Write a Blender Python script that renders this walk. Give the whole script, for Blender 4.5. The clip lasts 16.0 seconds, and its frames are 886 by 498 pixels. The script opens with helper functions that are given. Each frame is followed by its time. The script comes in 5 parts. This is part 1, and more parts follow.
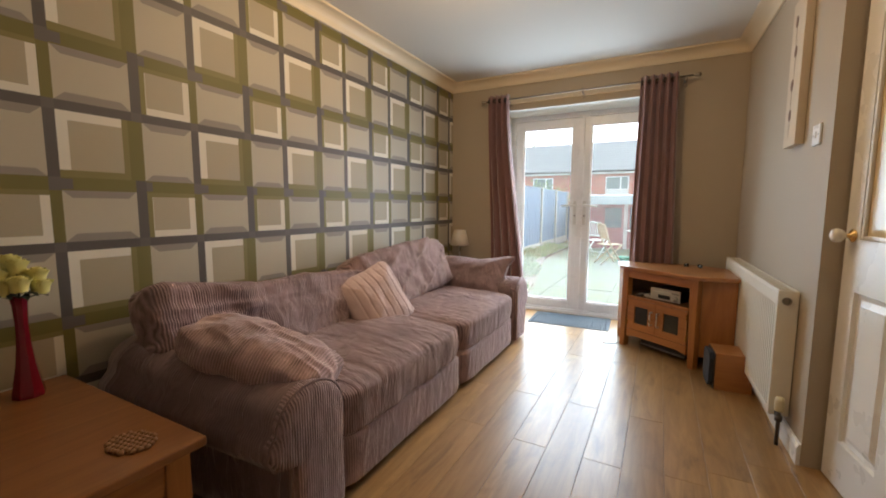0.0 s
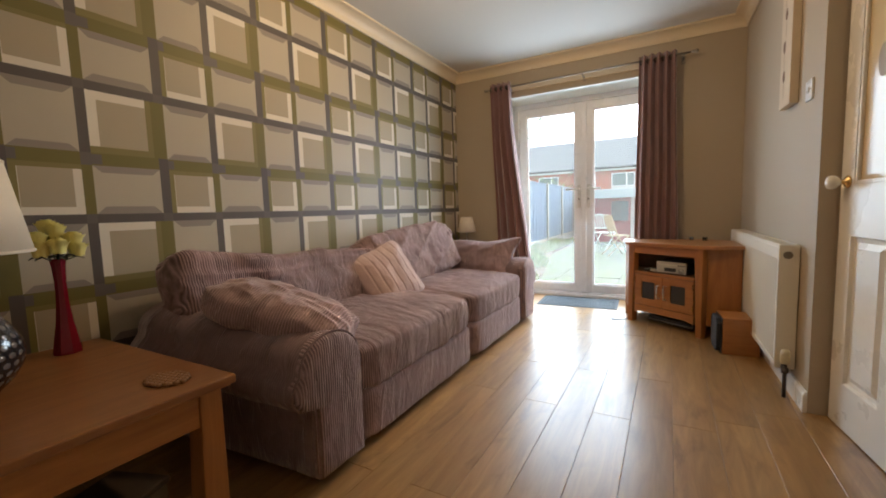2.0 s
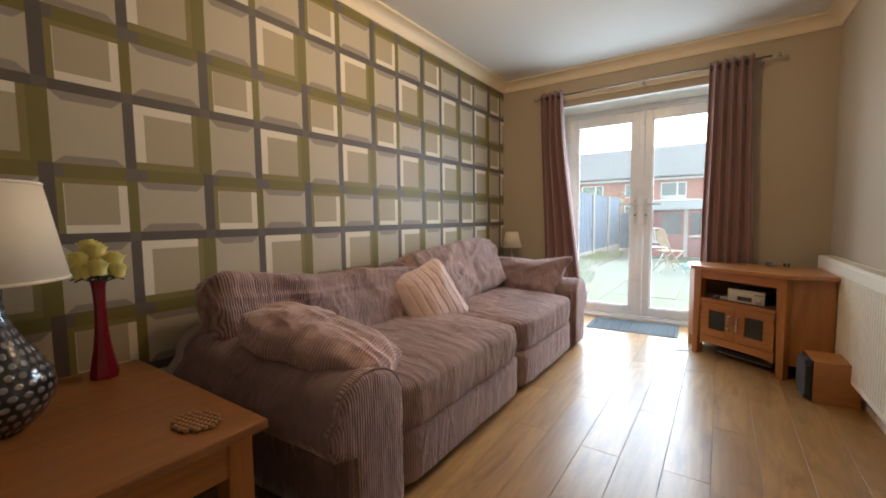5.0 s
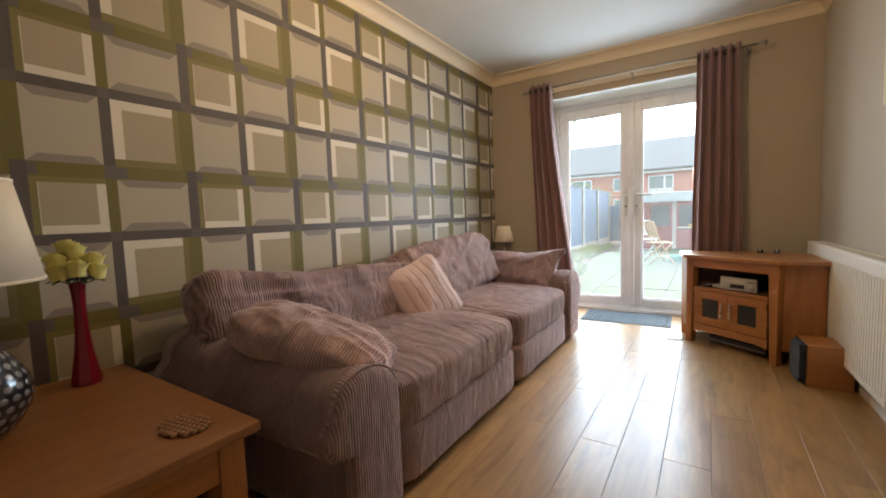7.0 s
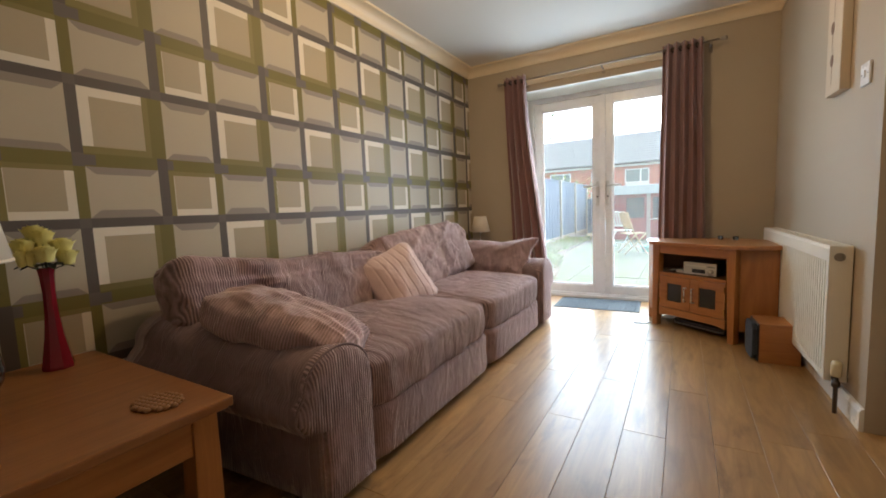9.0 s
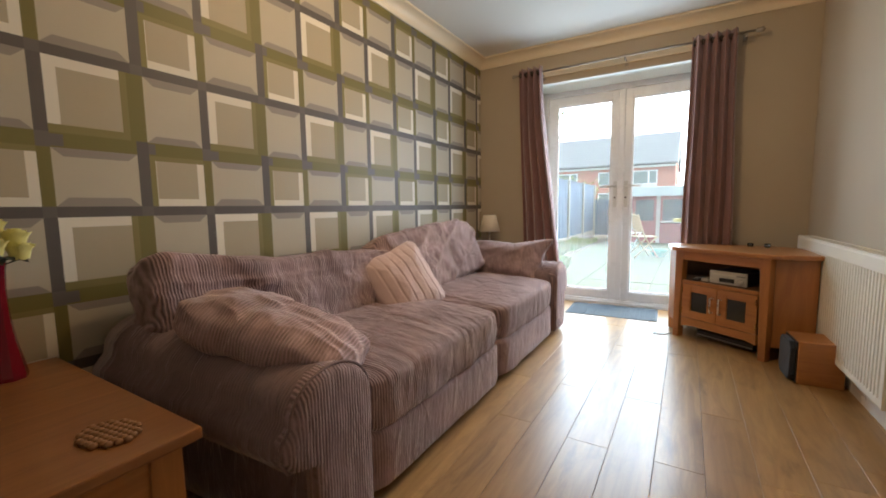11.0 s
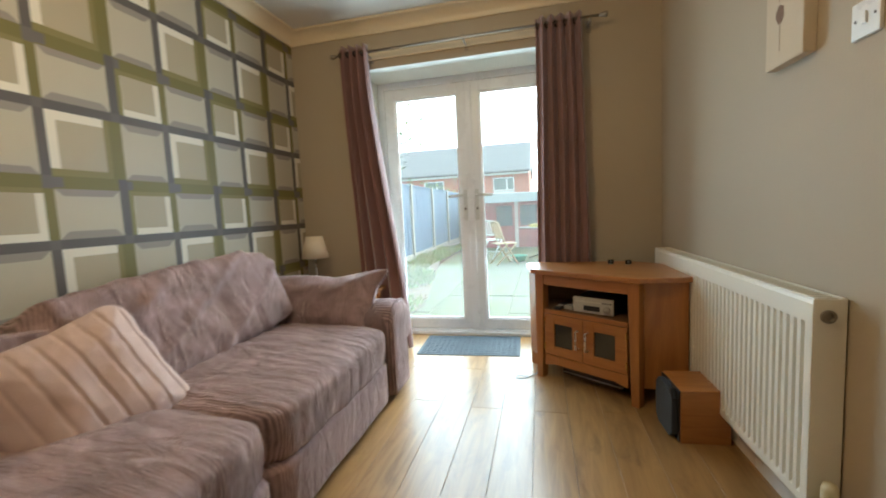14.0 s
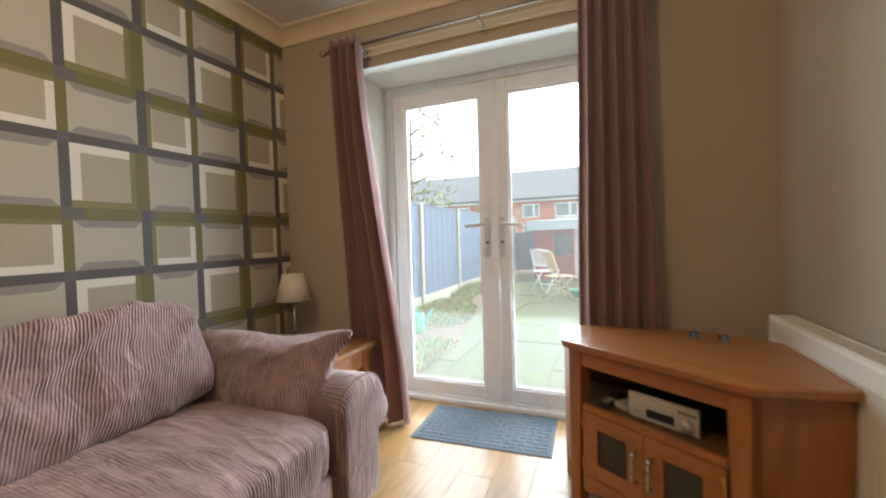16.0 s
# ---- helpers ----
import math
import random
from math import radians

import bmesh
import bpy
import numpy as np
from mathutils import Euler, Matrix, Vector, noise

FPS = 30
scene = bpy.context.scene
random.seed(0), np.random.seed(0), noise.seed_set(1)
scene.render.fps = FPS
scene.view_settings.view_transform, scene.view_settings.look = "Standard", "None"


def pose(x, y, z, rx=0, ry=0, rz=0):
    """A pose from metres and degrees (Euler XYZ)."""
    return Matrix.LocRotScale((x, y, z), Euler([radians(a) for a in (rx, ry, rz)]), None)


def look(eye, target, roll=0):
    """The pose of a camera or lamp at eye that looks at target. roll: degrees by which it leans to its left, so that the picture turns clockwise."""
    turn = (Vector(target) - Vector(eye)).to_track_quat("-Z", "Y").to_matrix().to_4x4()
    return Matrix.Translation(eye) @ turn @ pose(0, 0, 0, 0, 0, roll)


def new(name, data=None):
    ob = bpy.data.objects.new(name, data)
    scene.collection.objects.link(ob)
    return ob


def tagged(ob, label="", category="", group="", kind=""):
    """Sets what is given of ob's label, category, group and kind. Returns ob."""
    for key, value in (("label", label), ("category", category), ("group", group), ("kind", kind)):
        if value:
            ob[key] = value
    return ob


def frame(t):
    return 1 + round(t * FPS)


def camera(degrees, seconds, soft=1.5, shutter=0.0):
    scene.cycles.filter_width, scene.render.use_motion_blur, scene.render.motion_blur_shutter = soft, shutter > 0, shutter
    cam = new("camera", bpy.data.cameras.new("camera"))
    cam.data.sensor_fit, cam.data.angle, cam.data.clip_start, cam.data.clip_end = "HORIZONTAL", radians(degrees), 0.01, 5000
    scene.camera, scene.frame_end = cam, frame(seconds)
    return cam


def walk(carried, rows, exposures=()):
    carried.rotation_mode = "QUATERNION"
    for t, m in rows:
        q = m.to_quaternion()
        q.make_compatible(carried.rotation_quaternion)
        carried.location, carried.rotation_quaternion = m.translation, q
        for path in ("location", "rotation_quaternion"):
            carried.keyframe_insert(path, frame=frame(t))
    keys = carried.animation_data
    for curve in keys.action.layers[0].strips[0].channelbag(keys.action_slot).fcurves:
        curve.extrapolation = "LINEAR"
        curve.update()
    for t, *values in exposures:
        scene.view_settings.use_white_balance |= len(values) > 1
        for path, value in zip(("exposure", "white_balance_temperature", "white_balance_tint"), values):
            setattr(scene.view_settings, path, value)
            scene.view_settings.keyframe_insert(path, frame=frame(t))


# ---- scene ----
cam = camera(95.0, 16.0, 1.8, 0.5)
PATH = [
    (0, (1.986, -3.333, 1.109), (1.05, -1.578, 0.901), 0.2),
    (0.5, (2.006, -3.396, 1.054), (1.069, -1.645, 0.812), 0.1),
    (1, (2.034, -3.438, 0.974), (1.096, -1.683, 0.775), -0.4),
    (1.5, (2.044, -3.441, 0.938), (1.095, -1.695, 0.716), -1.2),
    (2, (2.026, -3.417, 0.935), (1.056, -1.677, 0.752), -1.8),
    (2.5, (2.006, -3.407, 0.95), (1.004, -1.683, 0.793), -2.0),
    (3, (1.971, -3.392, 0.99), (0.921, -1.695, 0.853), -1.6),
    (3.5, (1.946, -3.384, 1.004), (0.83, -1.732, 0.86), -1.0),
    (4, (1.94, -3.357, 1.007), (0.767, -1.746, 0.85), -0.3),
    (6.5, (1.835, -3.268, 0.995), (0.796, -1.564, 0.858), -1.4),
    (7, (1.87, -3.282, 0.982), (0.78, -1.613, 0.824), -2.0),
    (7.5, (1.919, -3.304, 0.949), (0.807, -1.652, 0.774), -2.5),
    (8, (1.944, -3.324, 0.935), (0.846, -1.662, 0.748), -2.8),
    (8.5, (1.956, -3.316, 0.946), (0.926, -1.612, 0.761), -2.8),
    (11, (1.807, -3.154, 0.948), (0.78, -1.45, 0.745), -0.8),
    (11.5, (1.823, -3.005, 0.977), (0.697, -1.363, 0.791), -0.2),
    (12, (1.842, -2.926, 0.977), (0.655, -1.327, 0.79), -0.0),
    (12.5, (1.855, -2.869, 0.978), (0.705, -1.244, 0.786), -0.1),
    (13, (1.817, -2.751, 0.969), (0.821, -1.03, 0.762), -0.6),
    (13.5, (1.762, -2.451, 0.997), (1.009, -0.608, 0.805), -1.5),
    (14, (1.791, -2.227, 1.006), (1.317, -0.292, 0.823), -2.8),
    (14.5, (1.821, -2.067, 1.015), (1.393, -0.121, 0.834), -3.8),
    (15, (1.869, -1.919, 1.025), (1.384, 0.012, 0.841), -3.7),
    (15.5, (1.917, -1.717, 1.018), (1.367, 0.201, 0.871), -3.0),
    (16, (1.899, -1.435, 1.054), (1.14, 0.414, 1.0), -1.7),
]
walk(cam, [(t, look(eye, target, roll)) for t, eye, target, roll in PATH], exposures=[(0.0, 3.58, 5950, 8), (8.5, 3.65, 5900, 7), (11.0, 3.68, 5800, 6), (12.7, 3.77, 5800, 6), (14.3, 3.55, 5680, -4), (15.0, 3.52, 5850, 2), (16.0, 3.50, 6100, 8)])

# ---- light ----
world = bpy.data.worlds.new("overcast_sky")
scene.world = world
world.use_nodes = True
wn = world.node_tree
sky = wn.nodes.new("ShaderNodeTexSky")
sky.sky_type, sky.sun_disc = "NISHITA", False
sky.sun_elevation, sky.sun_rotation = radians(42), radians(30)
sky.air_density, sky.dust_density = 1.0, 3.0
cloud = wn.nodes.new("ShaderNodeHueSaturation")
cloud.inputs["Saturation"].default_value = 0.22
wn.links.new(sky.outputs[0], cloud.inputs["Color"])
wn.links.new(cloud.outputs[0], wn.nodes["Background"].inputs[0])
wn.nodes["Background"].inputs[1].default_value = 0.068

sun = new("sun", bpy.data.lights.new("sun", "SUN"))
sun.data.energy, sun.data.angle, sun.data.color = 0.26, radians(60), (1.0, 0.97, 0.93)
sun.matrix_world = look((3.72, 6.44, 6.69), (0, 0, 0))

LAMP = (1.12, -1.45, 2.36)
bulb = new("bulb", bpy.data.lights.new("bulb", "POINT"))
bulb.data.energy, bulb.data.color, bulb.data.shadow_soft_size = 2.4, (1.0, 0.66, 0.33), 0.07
bulb.location = (LAMP[0], LAMP[1], LAMP[2] - 0.09)

# the sky's light in the opening of the garden doors
daylight = new("daylight", bpy.data.lights.new("daylight", "AREA"))
daylight.data.shape, daylight.data.size, daylight.data.size_y = "RECTANGLE", 1.28, 1.80
daylight.data.energy, daylight.data.color = 3.3, (0.74, 0.88, 1.0)
daylight.matrix_world = look((1.255, 0.895, 1.03), (1.255, -0.105, 0.83))


# ---- materials ----
class Nodes:
    """A small writer of node materials."""

    def __init__(self, name):
        self.mat = bpy.data.materials.new(name)
        self.mat.use_nodes = True
        self.tree = self.mat.node_tree
        self.bsdf = self.tree.nodes["Principled BSDF"]

    def add(self, kind, ins=(), **props):
        n = self.tree.nodes.new("ShaderNode" + kind)
        for k, v in props.items():
            setattr(n, k, v)
        for k, v in dict(ins).items():
            self.put(n.inputs[k], v)
        return n

    def put(self, socket, v):
        if hasattr(v, "is_linked"):
            self.tree.links.new(v, socket)
        else:
            socket.default_value = (*v, 1.0) if isinstance(v, tuple) and len(v) == 3 and socket.type == "RGBA" else v

    def set(self, **values):
        for k, v in values.items():
            self.put(self.bsdf.inputs[k.replace("_", " ")], v)
        return self

    def math(self, op, a, b=0.0, c=0.0):
        n = self.add("Math", operation=op)
        for i, v in enumerate((a, b, c)):
            self.put(n.inputs[i], v)
        return n.outputs[0]

    def mix(self, f, a, b, blend="MIX"):
        n = self.add("Mix", data_type="RGBA", blend_type=blend)
        self.put(n.inputs[0], f), self.put(n.inputs[6], a), self.put(n.inputs[7], b)
        return n.outputs[2]

    def coords(self, kind="Object", scale=(1, 1, 1), shift=None):
        c = self.add("TexCoord").outputs[kind]
        if shift is not None:
            c = self.add("VectorMath", {0: c, 1: shift}, operation="ADD").outputs[0]
        return self.add("Mapping", {"Vector": c, "Scale": scale}).outputs[0]

    def noise(self, vec, scale, detail=4.0, rough=0.55, distort=0.0):
        n = self.add("TexNoise", {"Vector": vec, "Scale": scale, "Detail": detail, "Roughness": rough, "Distortion": distort})
        return n.outputs[0]

    def ramp(self, f, stops):
        n = self.add("ValToRGB", {0: f})
        e = n.color_ramp.elements
        while len(e) < len(stops):
            e.new(0.5)
        for el, (p, col) in zip(e, stops):
            el.position, el.color = p, (*col, 1.0) if len(col) == 3 else col
        return n.outputs[0]

    def bump(self, height, strength, dist=0.01, normal=None):
        n = self.add("Bump", {"Height": height, "Strength": strength, "Distance": dist})
        if normal is not None:
            self.put(n.inputs["Normal"], normal)
        return n.outputs[0]


def scaled(col, k):
    return tuple(min(1.0, v * k) for v in col)


def paint(name, col, rough=0.6, spread=0.08, size=3.0, fine=120.0, relief=0.08):
    m = Nodes(name)
    v = m.coords()
    big = m.noise(v, size, 5)
    m.set(Base_Color=m.mix(big, scaled(col, 1 - spread), scaled(col, 1 + spread)),
          Roughness=m.math("MULTIPLY_ADD", m.noise(v, size * 4), 0.08, rough - 0.04),
          Normal=m.bump(m.noise(v, fine, 3), relief, 0.004))
    return m.mat


def metal(name, col, rough=0.3):
    m = Nodes(name)
    v = m.coords()
    m.set(Base_Color=col, Metallic=1.0, Roughness=m.math("MULTIPLY_ADD", m.noise(v, 40), 0.2, rough - 0.1))
    return m.mat


def wood(name, light, dark, axis=0, rough=0.38, scale=1.0, coat=0.45, each=False):
    """Grain along the given axis; each: every object has grain and tone of its own."""
    m = Nodes(name)
    rnd = m.add("ObjectInfo").outputs["Random"]
    shift = m.add("CombineXYZ", {0: m.math("MULTIPLY", rnd, 37.0), 1: m.math("MULTIPLY", rnd, 91.0), 2: rnd}).outputs[0] if each else None
    sc = [9.0 * scale] * 3
    sc[axis] = 0.9 * scale
    v = m.coords(scale=tuple(sc), shift=shift)
    grain = m.noise(v, 2.2, 7, 0.62, 1.3)
    fine = m.noise(v, 14.0, 4, 0.6)
    big = m.noise(v, 0.5, 3)
    col = m.ramp(grain, [(0.28, dark), (0.5, tuple((a + b) / 2 for a, b in zip(light, dark))), (0.72, light)])
    col = m.mix(m.math("MULTIPLY", fine, 0.22), col, scaled(dark, 0.8))
    col = m.mix(m.math("MULTIPLY", big, 0.35), col, scaled(light, 1.1))
    if each:
        knots = m.ramp(m.noise(m.coords(scale=(9.0, 3.2, 9.0), shift=shift), 1.0, 5, 0.6, 0.6), [(0.54, (0, 0, 0)), (0.70, (1, 1, 1))])
        col = m.mix(m.math("MULTIPLY", knots, 0.62), col, scaled(dark, 0.62))
        col = m.mix(m.math("MULTIPLY", rnd, 0.40), col, scaled(dark, 1.0))
    m.set(Base_Color=col, Roughness=m.math("MULTIPLY_ADD", fine, 0.16, rough - 0.08), Coat_Weight=coat, Coat_IOR=1.62 if each else 1.5, Coat_Roughness=0.28 if each else 0.17, Specular_IOR_Level=0.22 if each else 0.5,
          Normal=m.bump(grain, 0.015 if each else 0.05, 0.003))
    return m.mat


def cord(name, col, axis=1, pitch=0.0100, depth=0.8, wobble=0.0022, groove_shade=0.30, slant=0.0):
    """Corduroy: ribs one beside another along the given axis, crushed flat and rubbed pale in patches. slant: how far the ribs lean with height."""
    m = Nodes(name)
    v = m.coords()
    xyz = m.add("SeparateXYZ", {0: v}).outputs
    sway = m.math("MULTIPLY_ADD", m.noise(v, 5.0, 3), wobble * 7, -wobble * 3.5)
    sway = m.math("ADD", sway, m.math("MULTIPLY_ADD", m.noise(v, 26.0, 2), wobble * 1.6, -wobble * 0.8))
    if slant:
        sway = m.math("MULTIPLY_ADD", xyz[2], slant, sway)
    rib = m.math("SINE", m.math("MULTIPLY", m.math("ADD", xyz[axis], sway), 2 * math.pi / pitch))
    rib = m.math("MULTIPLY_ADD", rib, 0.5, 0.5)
    rub = m.noise(v, 7.0, 5, 0.6, 0.6)
    nap = m.noise(v, 60.0, 3)
    stroke = m.noise(v, 7.0, 5, 0.65, 1.2)
    base = m.ramp(rub, [(0.3, scaled(col, 0.78)), (0.52, col), (0.75, scaled(col, 1.28))])
    base = m.mix(m.ramp(stroke, [(0.52, (0, 0, 0)), (0.70, (0.26, 0.26, 0.26))]), base, scaled(col, 1.75))
    base = m.mix(m.ramp(stroke, [(0.30, (0.22, 0.22, 0.22)), (0.42, (0, 0, 0))]), base, scaled(col, 0.55))
    base = m.mix(m.math("MULTIPLY", nap, 0.25), base, scaled(col, 1.3))
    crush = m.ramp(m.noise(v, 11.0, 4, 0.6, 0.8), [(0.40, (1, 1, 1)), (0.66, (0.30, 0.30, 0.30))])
    # shade between the ribs, painted into the base colour and weaker where crushed
    base = m.mix(m.math("MULTIPLY", crush, m.math("MULTIPLY_ADD", rib, -0.78, 0.78)), base, scaled(col, groove_shade * 0.8))
    crease = m.bump(m.noise(m.coords(scale=tuple(14.0 if a == axis else 4.5 for a in range(3))), 1.0, 3, 0.5, 1.0), 0.75, 0.03)
    m.set(Base_Color=base, Roughness=0.85, Sheen_Weight=0.65, Sheen_Roughness=0.35, Sheen_Tint=(0.9, 0.75, 0.7),
          Normal=m.bump(m.math("MULTIPLY", rib, crush), depth, 0.004, crease))
    return m.mat


def fabric(name, col, rough=0.9, weave=300.0, sheen=0.2, spread=0.12):
    m = Nodes(name)
    v = m.coords()
    m.set(Base_Color=m.mix(m.noise(v, 6.0, 5), scaled(col, 1 - spread), scaled(col, 1 + spread)), Roughness=rough,
          Sheen_Weight=sheen, Normal=m.bump(m.noise(v, weave, 2), 0.3, 0.003))
    return m.mat


def glow(name, col, strength):
    m = Nodes(name)
    m.set(Base_Color=(0.9, 0.88, 0.82), Emission_Color=col, Emission_Strength=strength, Roughness=0.5)
    return m.mat


def glass(name, tint=(1, 1, 1), rough=0.0):
    m = Nodes(name)
    m.set(Base_Color=tint, Transmission_Weight=1.0, Roughness=rough, IOR=1.45)
    return m.mat


def pane_glass(name):
    """A thin double glazed sheet: clear, with the gloss of glass at a slant and a translucent layer added as the
    glare's haze.
    """
    m = Nodes(name)
    t = m.tree
    clear = m.add("BsdfTransparent", {0: (0.94, 0.97, 0.96)})
    gloss = m.add("BsdfGlossy", {"Roughness": 0.02})
    f = m.add("Fresnel", {"IOR": 1.45})
    mix = m.add("MixShader", {0: m.math("MULTIPLY", f.outputs[0], 0.6)})
    t.links.new(clear.outputs[0], mix.inputs[1]), t.links.new(gloss.outputs[0], mix.inputs[2])
    # pale haze of the outdoor glare, laid over the clear pane
    veil = m.add("BsdfTranslucent", {0: (0.92, 0.93, 0.88)})
    veiled = m.add("MixShader", {0: m.math("MULTIPLY_ADD", m.noise(m.coords(), 2.0, 3), 0.018, 0.030)})
    t.links.new(mix.outputs[0], veiled.inputs[1]), t.links.new(veil.outputs[0], veiled.inputs[2])
    t.links.new(veiled.outputs[0], t.nodes["Material Output"].inputs[0])
    return m.mat


def wallpaper():
    """Printed paper with a repeat of 0.53 m: crossing brown and olive bands, beige panels with cream edges and slanted grey ends."""
    m = Nodes("wallpaper")
    v = m.coords()
    xyz = m.add("SeparateXYZ", {0: v}).outputs
    P = 0.53
    u = m.math("FLOORED_MODULO", xyz[1], P)
    w = m.math("FLOORED_MODULO", m.math("SUBTRACT", xyz[2], 0.932), P)

    def between(a, lo, hi):
        return m.math("MULTIPLY", m.math("GREATER_THAN", a, lo), m.math("LESS_THAN", a, hi))

    def rect(u0, u1, w0, w1):
        return m.math("MULTIPLY", between(u, u0, u1), between(w, w0, w1))

    def trapeze(u0, u1, w0, w1, up):
        """A strip whose far edge is shorter by its height at both ends."""
        rise = m.math("SUBTRACT", w, w0) if up else m.math("SUBTRACT", w1, w)
        inset = m.math("MULTIPLY", rise, 1.1)
        side = m.math("MULTIPLY", m.math("GREATER_THAN", m.math("SUBTRACT", u, u0), inset), m.math("GREATER_THAN", m.math("SUBTRACT", u1, u), inset))
        return m.math("MULTIPLY", side, between(w, w0, w1))

    plain, beige, cream = (0.49, 0.43, 0.325), (0.43, 0.36, 0.245), (0.76, 0.70, 0.59)
    olive, olive2, dark, grey = (0.175, 0.145, 0.035), (0.225, 0.19, 0.06), (0.105, 0.088, 0.078), (0.29, 0.25, 0.21)
    D0, B0, O0, A0, A1 = 0.0, 0.037, 0.233, 0.283, 0.53
    steps = [
        # framed panel hanging under a brown band
        (rect(0.0, 0.222, A0, A1), cream), (rect(0.034, 0.222, A0, 0.496), beige), (rect(0.0, 0.222, A0, 0.310), olive2),
        (rect(0.210, 0.256, A0, A1), olive2), (rect(0.232, 0.286, A0, A1), olive),
        (rect(0.494, P, A0, A1), dark),
        # framed panel standing on a brown band
        (rect(0.286, 0.497, B0, O0), cream), (rect(0.310, 0.466, 0.066, O0), beige), (rect(0.286, 0.308, B0, O0), olive2), (rect(0.286, 0.497, 0.214, O0), olive2),
        (rect(0.248, 0.288, B0, O0), dark), (rect(0.494, P, B0, O0), olive),
        # slanted ends of the plain panels
        (trapeze(0.288, 0.494, 0.500, 0.53, False), grey), (trapeze(0.288, 0.494, A0, 0.310, True), grey),
        (trapeze(0.0, 0.248, 0.205, O0, False), grey), (trapeze(0.0, 0.248, B0, 0.068, True), grey),
        # the long bands and their crossings
        (rect(0.0, P, D0, B0), dark), (rect(0.0, P, O0, A0), olive),
        (rect(0.494, P, O0, A0), grey), (rect(0.0, 0.035, 0.238, 0.278), scaled(dark, 1.35)), (rect(0.494, P, O0, A0), scaled(dark, 1.35)),
        (rect(0.248, 0.312, 0.238, 0.278), scaled(dark, 1.35)), (rect(0.248, 0.288, D0, A0), dark),
        (rect(0.494, P, D0, B0), scaled(dark, 1.25)), (rect(0.248, 0.288, D0, B0), scaled(dark, 1.25)),
    ]
    col = m.add("RGB")
    col.outputs[0].default_value = (*plain, 1)
    col = col.outputs[0]
    for mask, c in steps:
        col = m.mix(mask, col, c)
    weave = m.noise(m.coords(scale=(1, 40, 400)), 1.0, 3)
    col = m.mix(m.math("MULTIPLY", weave, 0.18), col, m.mix(1.0, col, (0.72, 0.70, 0.68), "MULTIPLY"))
    col = m.mix(m.math("MULTIPLY", m.noise(v, 1.6, 4), 0.16), col, m.mix(1.0, col, (0.8, 0.78, 0.74), "MULTIPLY"))
    m.set(Base_Color=col, Roughness=0.55, Normal=m.bump(m.noise(m.coords(scale=(1, 60, 500)), 1.0, 2), 0.06, 0.002))
    return m.mat


WALL = paint("taupe_wall_paint", (0.45, 0.370, 0.266), 0.65, 0.05, 1.5, 160, 0.12)
CEIL = paint("white_ceiling_paint", (0.74, 0.71, 0.65), 0.8, 0.04, 0.8, 90, 0.15)
CORNICE = paint("cream_gloss_cornice", (0.78, 0.66, 0.47), 0.4, 0.04, 2, 60, 0.05)
WHITE = paint("white_gloss_paint", (0.84, 0.80, 0.73), 0.28, 0.02, 1.2, 40, 0.0)
UPVC = paint("white_upvc", (0.80, 0.80, 0.80), 0.28, 0.02, 2, 30, 0.02)
RADIATOR = paint("white_enamel", (0.85, 0.81, 0.71), 0.32, 0.03, 3, 30, 0.02)
PAPER = wallpaper()
PLANK = wood("oak_laminate", (0.50, 0.300, 0.110), (0.205, 0.098, 0.028), 1, 0.50, 1.0, 0.72, True)
OAK = wood("honey_oak_x", (0.45, 0.185, 0.043), (0.26, 0.092, 0.018), 0, 0.42)
OAK_Y = wood("honey_oak_y", (0.45, 0.185, 0.043), (0.26, 0.092, 0.018), 1, 0.42)
OAK_Z = wood("honey_oak_z", (0.45, 0.185, 0.043), (0.26, 0.092, 0.018), 2, 0.42)
TABLE_X = wood("table_oak", (0.30, 0.122, 0.033), (0.18, 0.067, 0.017), 1, 0.45, 1.0, 0.22)
# honey oak with the shade inside the cabinet put into its colour
OAK_SHADED = wood("oak_inside_shaded", (0.20, 0.095, 0.032), (0.12, 0.055, 0.02), 0, 0.5)
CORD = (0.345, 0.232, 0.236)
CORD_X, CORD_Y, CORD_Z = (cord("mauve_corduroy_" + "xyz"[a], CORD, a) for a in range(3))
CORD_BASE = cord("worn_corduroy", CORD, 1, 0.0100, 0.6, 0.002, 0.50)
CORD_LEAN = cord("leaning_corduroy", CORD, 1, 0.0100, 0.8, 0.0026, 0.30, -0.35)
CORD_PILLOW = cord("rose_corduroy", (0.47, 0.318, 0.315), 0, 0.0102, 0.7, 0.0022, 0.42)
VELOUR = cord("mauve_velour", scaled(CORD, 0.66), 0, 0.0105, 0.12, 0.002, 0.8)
BLUSH = fabric("blush_fabric", (0.53, 0.388, 0.362), 0.9, 200, 0.4)
CURTAIN = fabric("plum_curtain", (0.245, 0.115, 0.100), 0.75, 260, 0.5, 0.2)
SHADE = fabric("cream_shade", (0.78, 0.68, 0.53), 0.9, 400, 0.1, 0.05)
BLACK = paint("black_plastic", (0.018, 0.018, 0.02), 0.4)
GRILLE = fabric("charcoal_grille", (0.02, 0.021, 0.026), 0.9, 500, 0.1)
SILVER = paint("silver_plastic", (0.52, 0.50, 0.46), 0.32)
CHROME = metal("brushed_steel", (0.72, 0.70, 0.66), 0.28)
BRASS = metal("polished_brass", (0.78, 0.53, 0.22), 0.2)
NICKEL = metal("dull_nickel", (0.34, 0.30, 0.25), 0.45)
LEVER = paint("satin_white_metal", (0.62, 0.61, 0.58), 0.3)
DARKMETAL = metal("dark_metal", (0.12, 0.10, 0.09), 0.35)
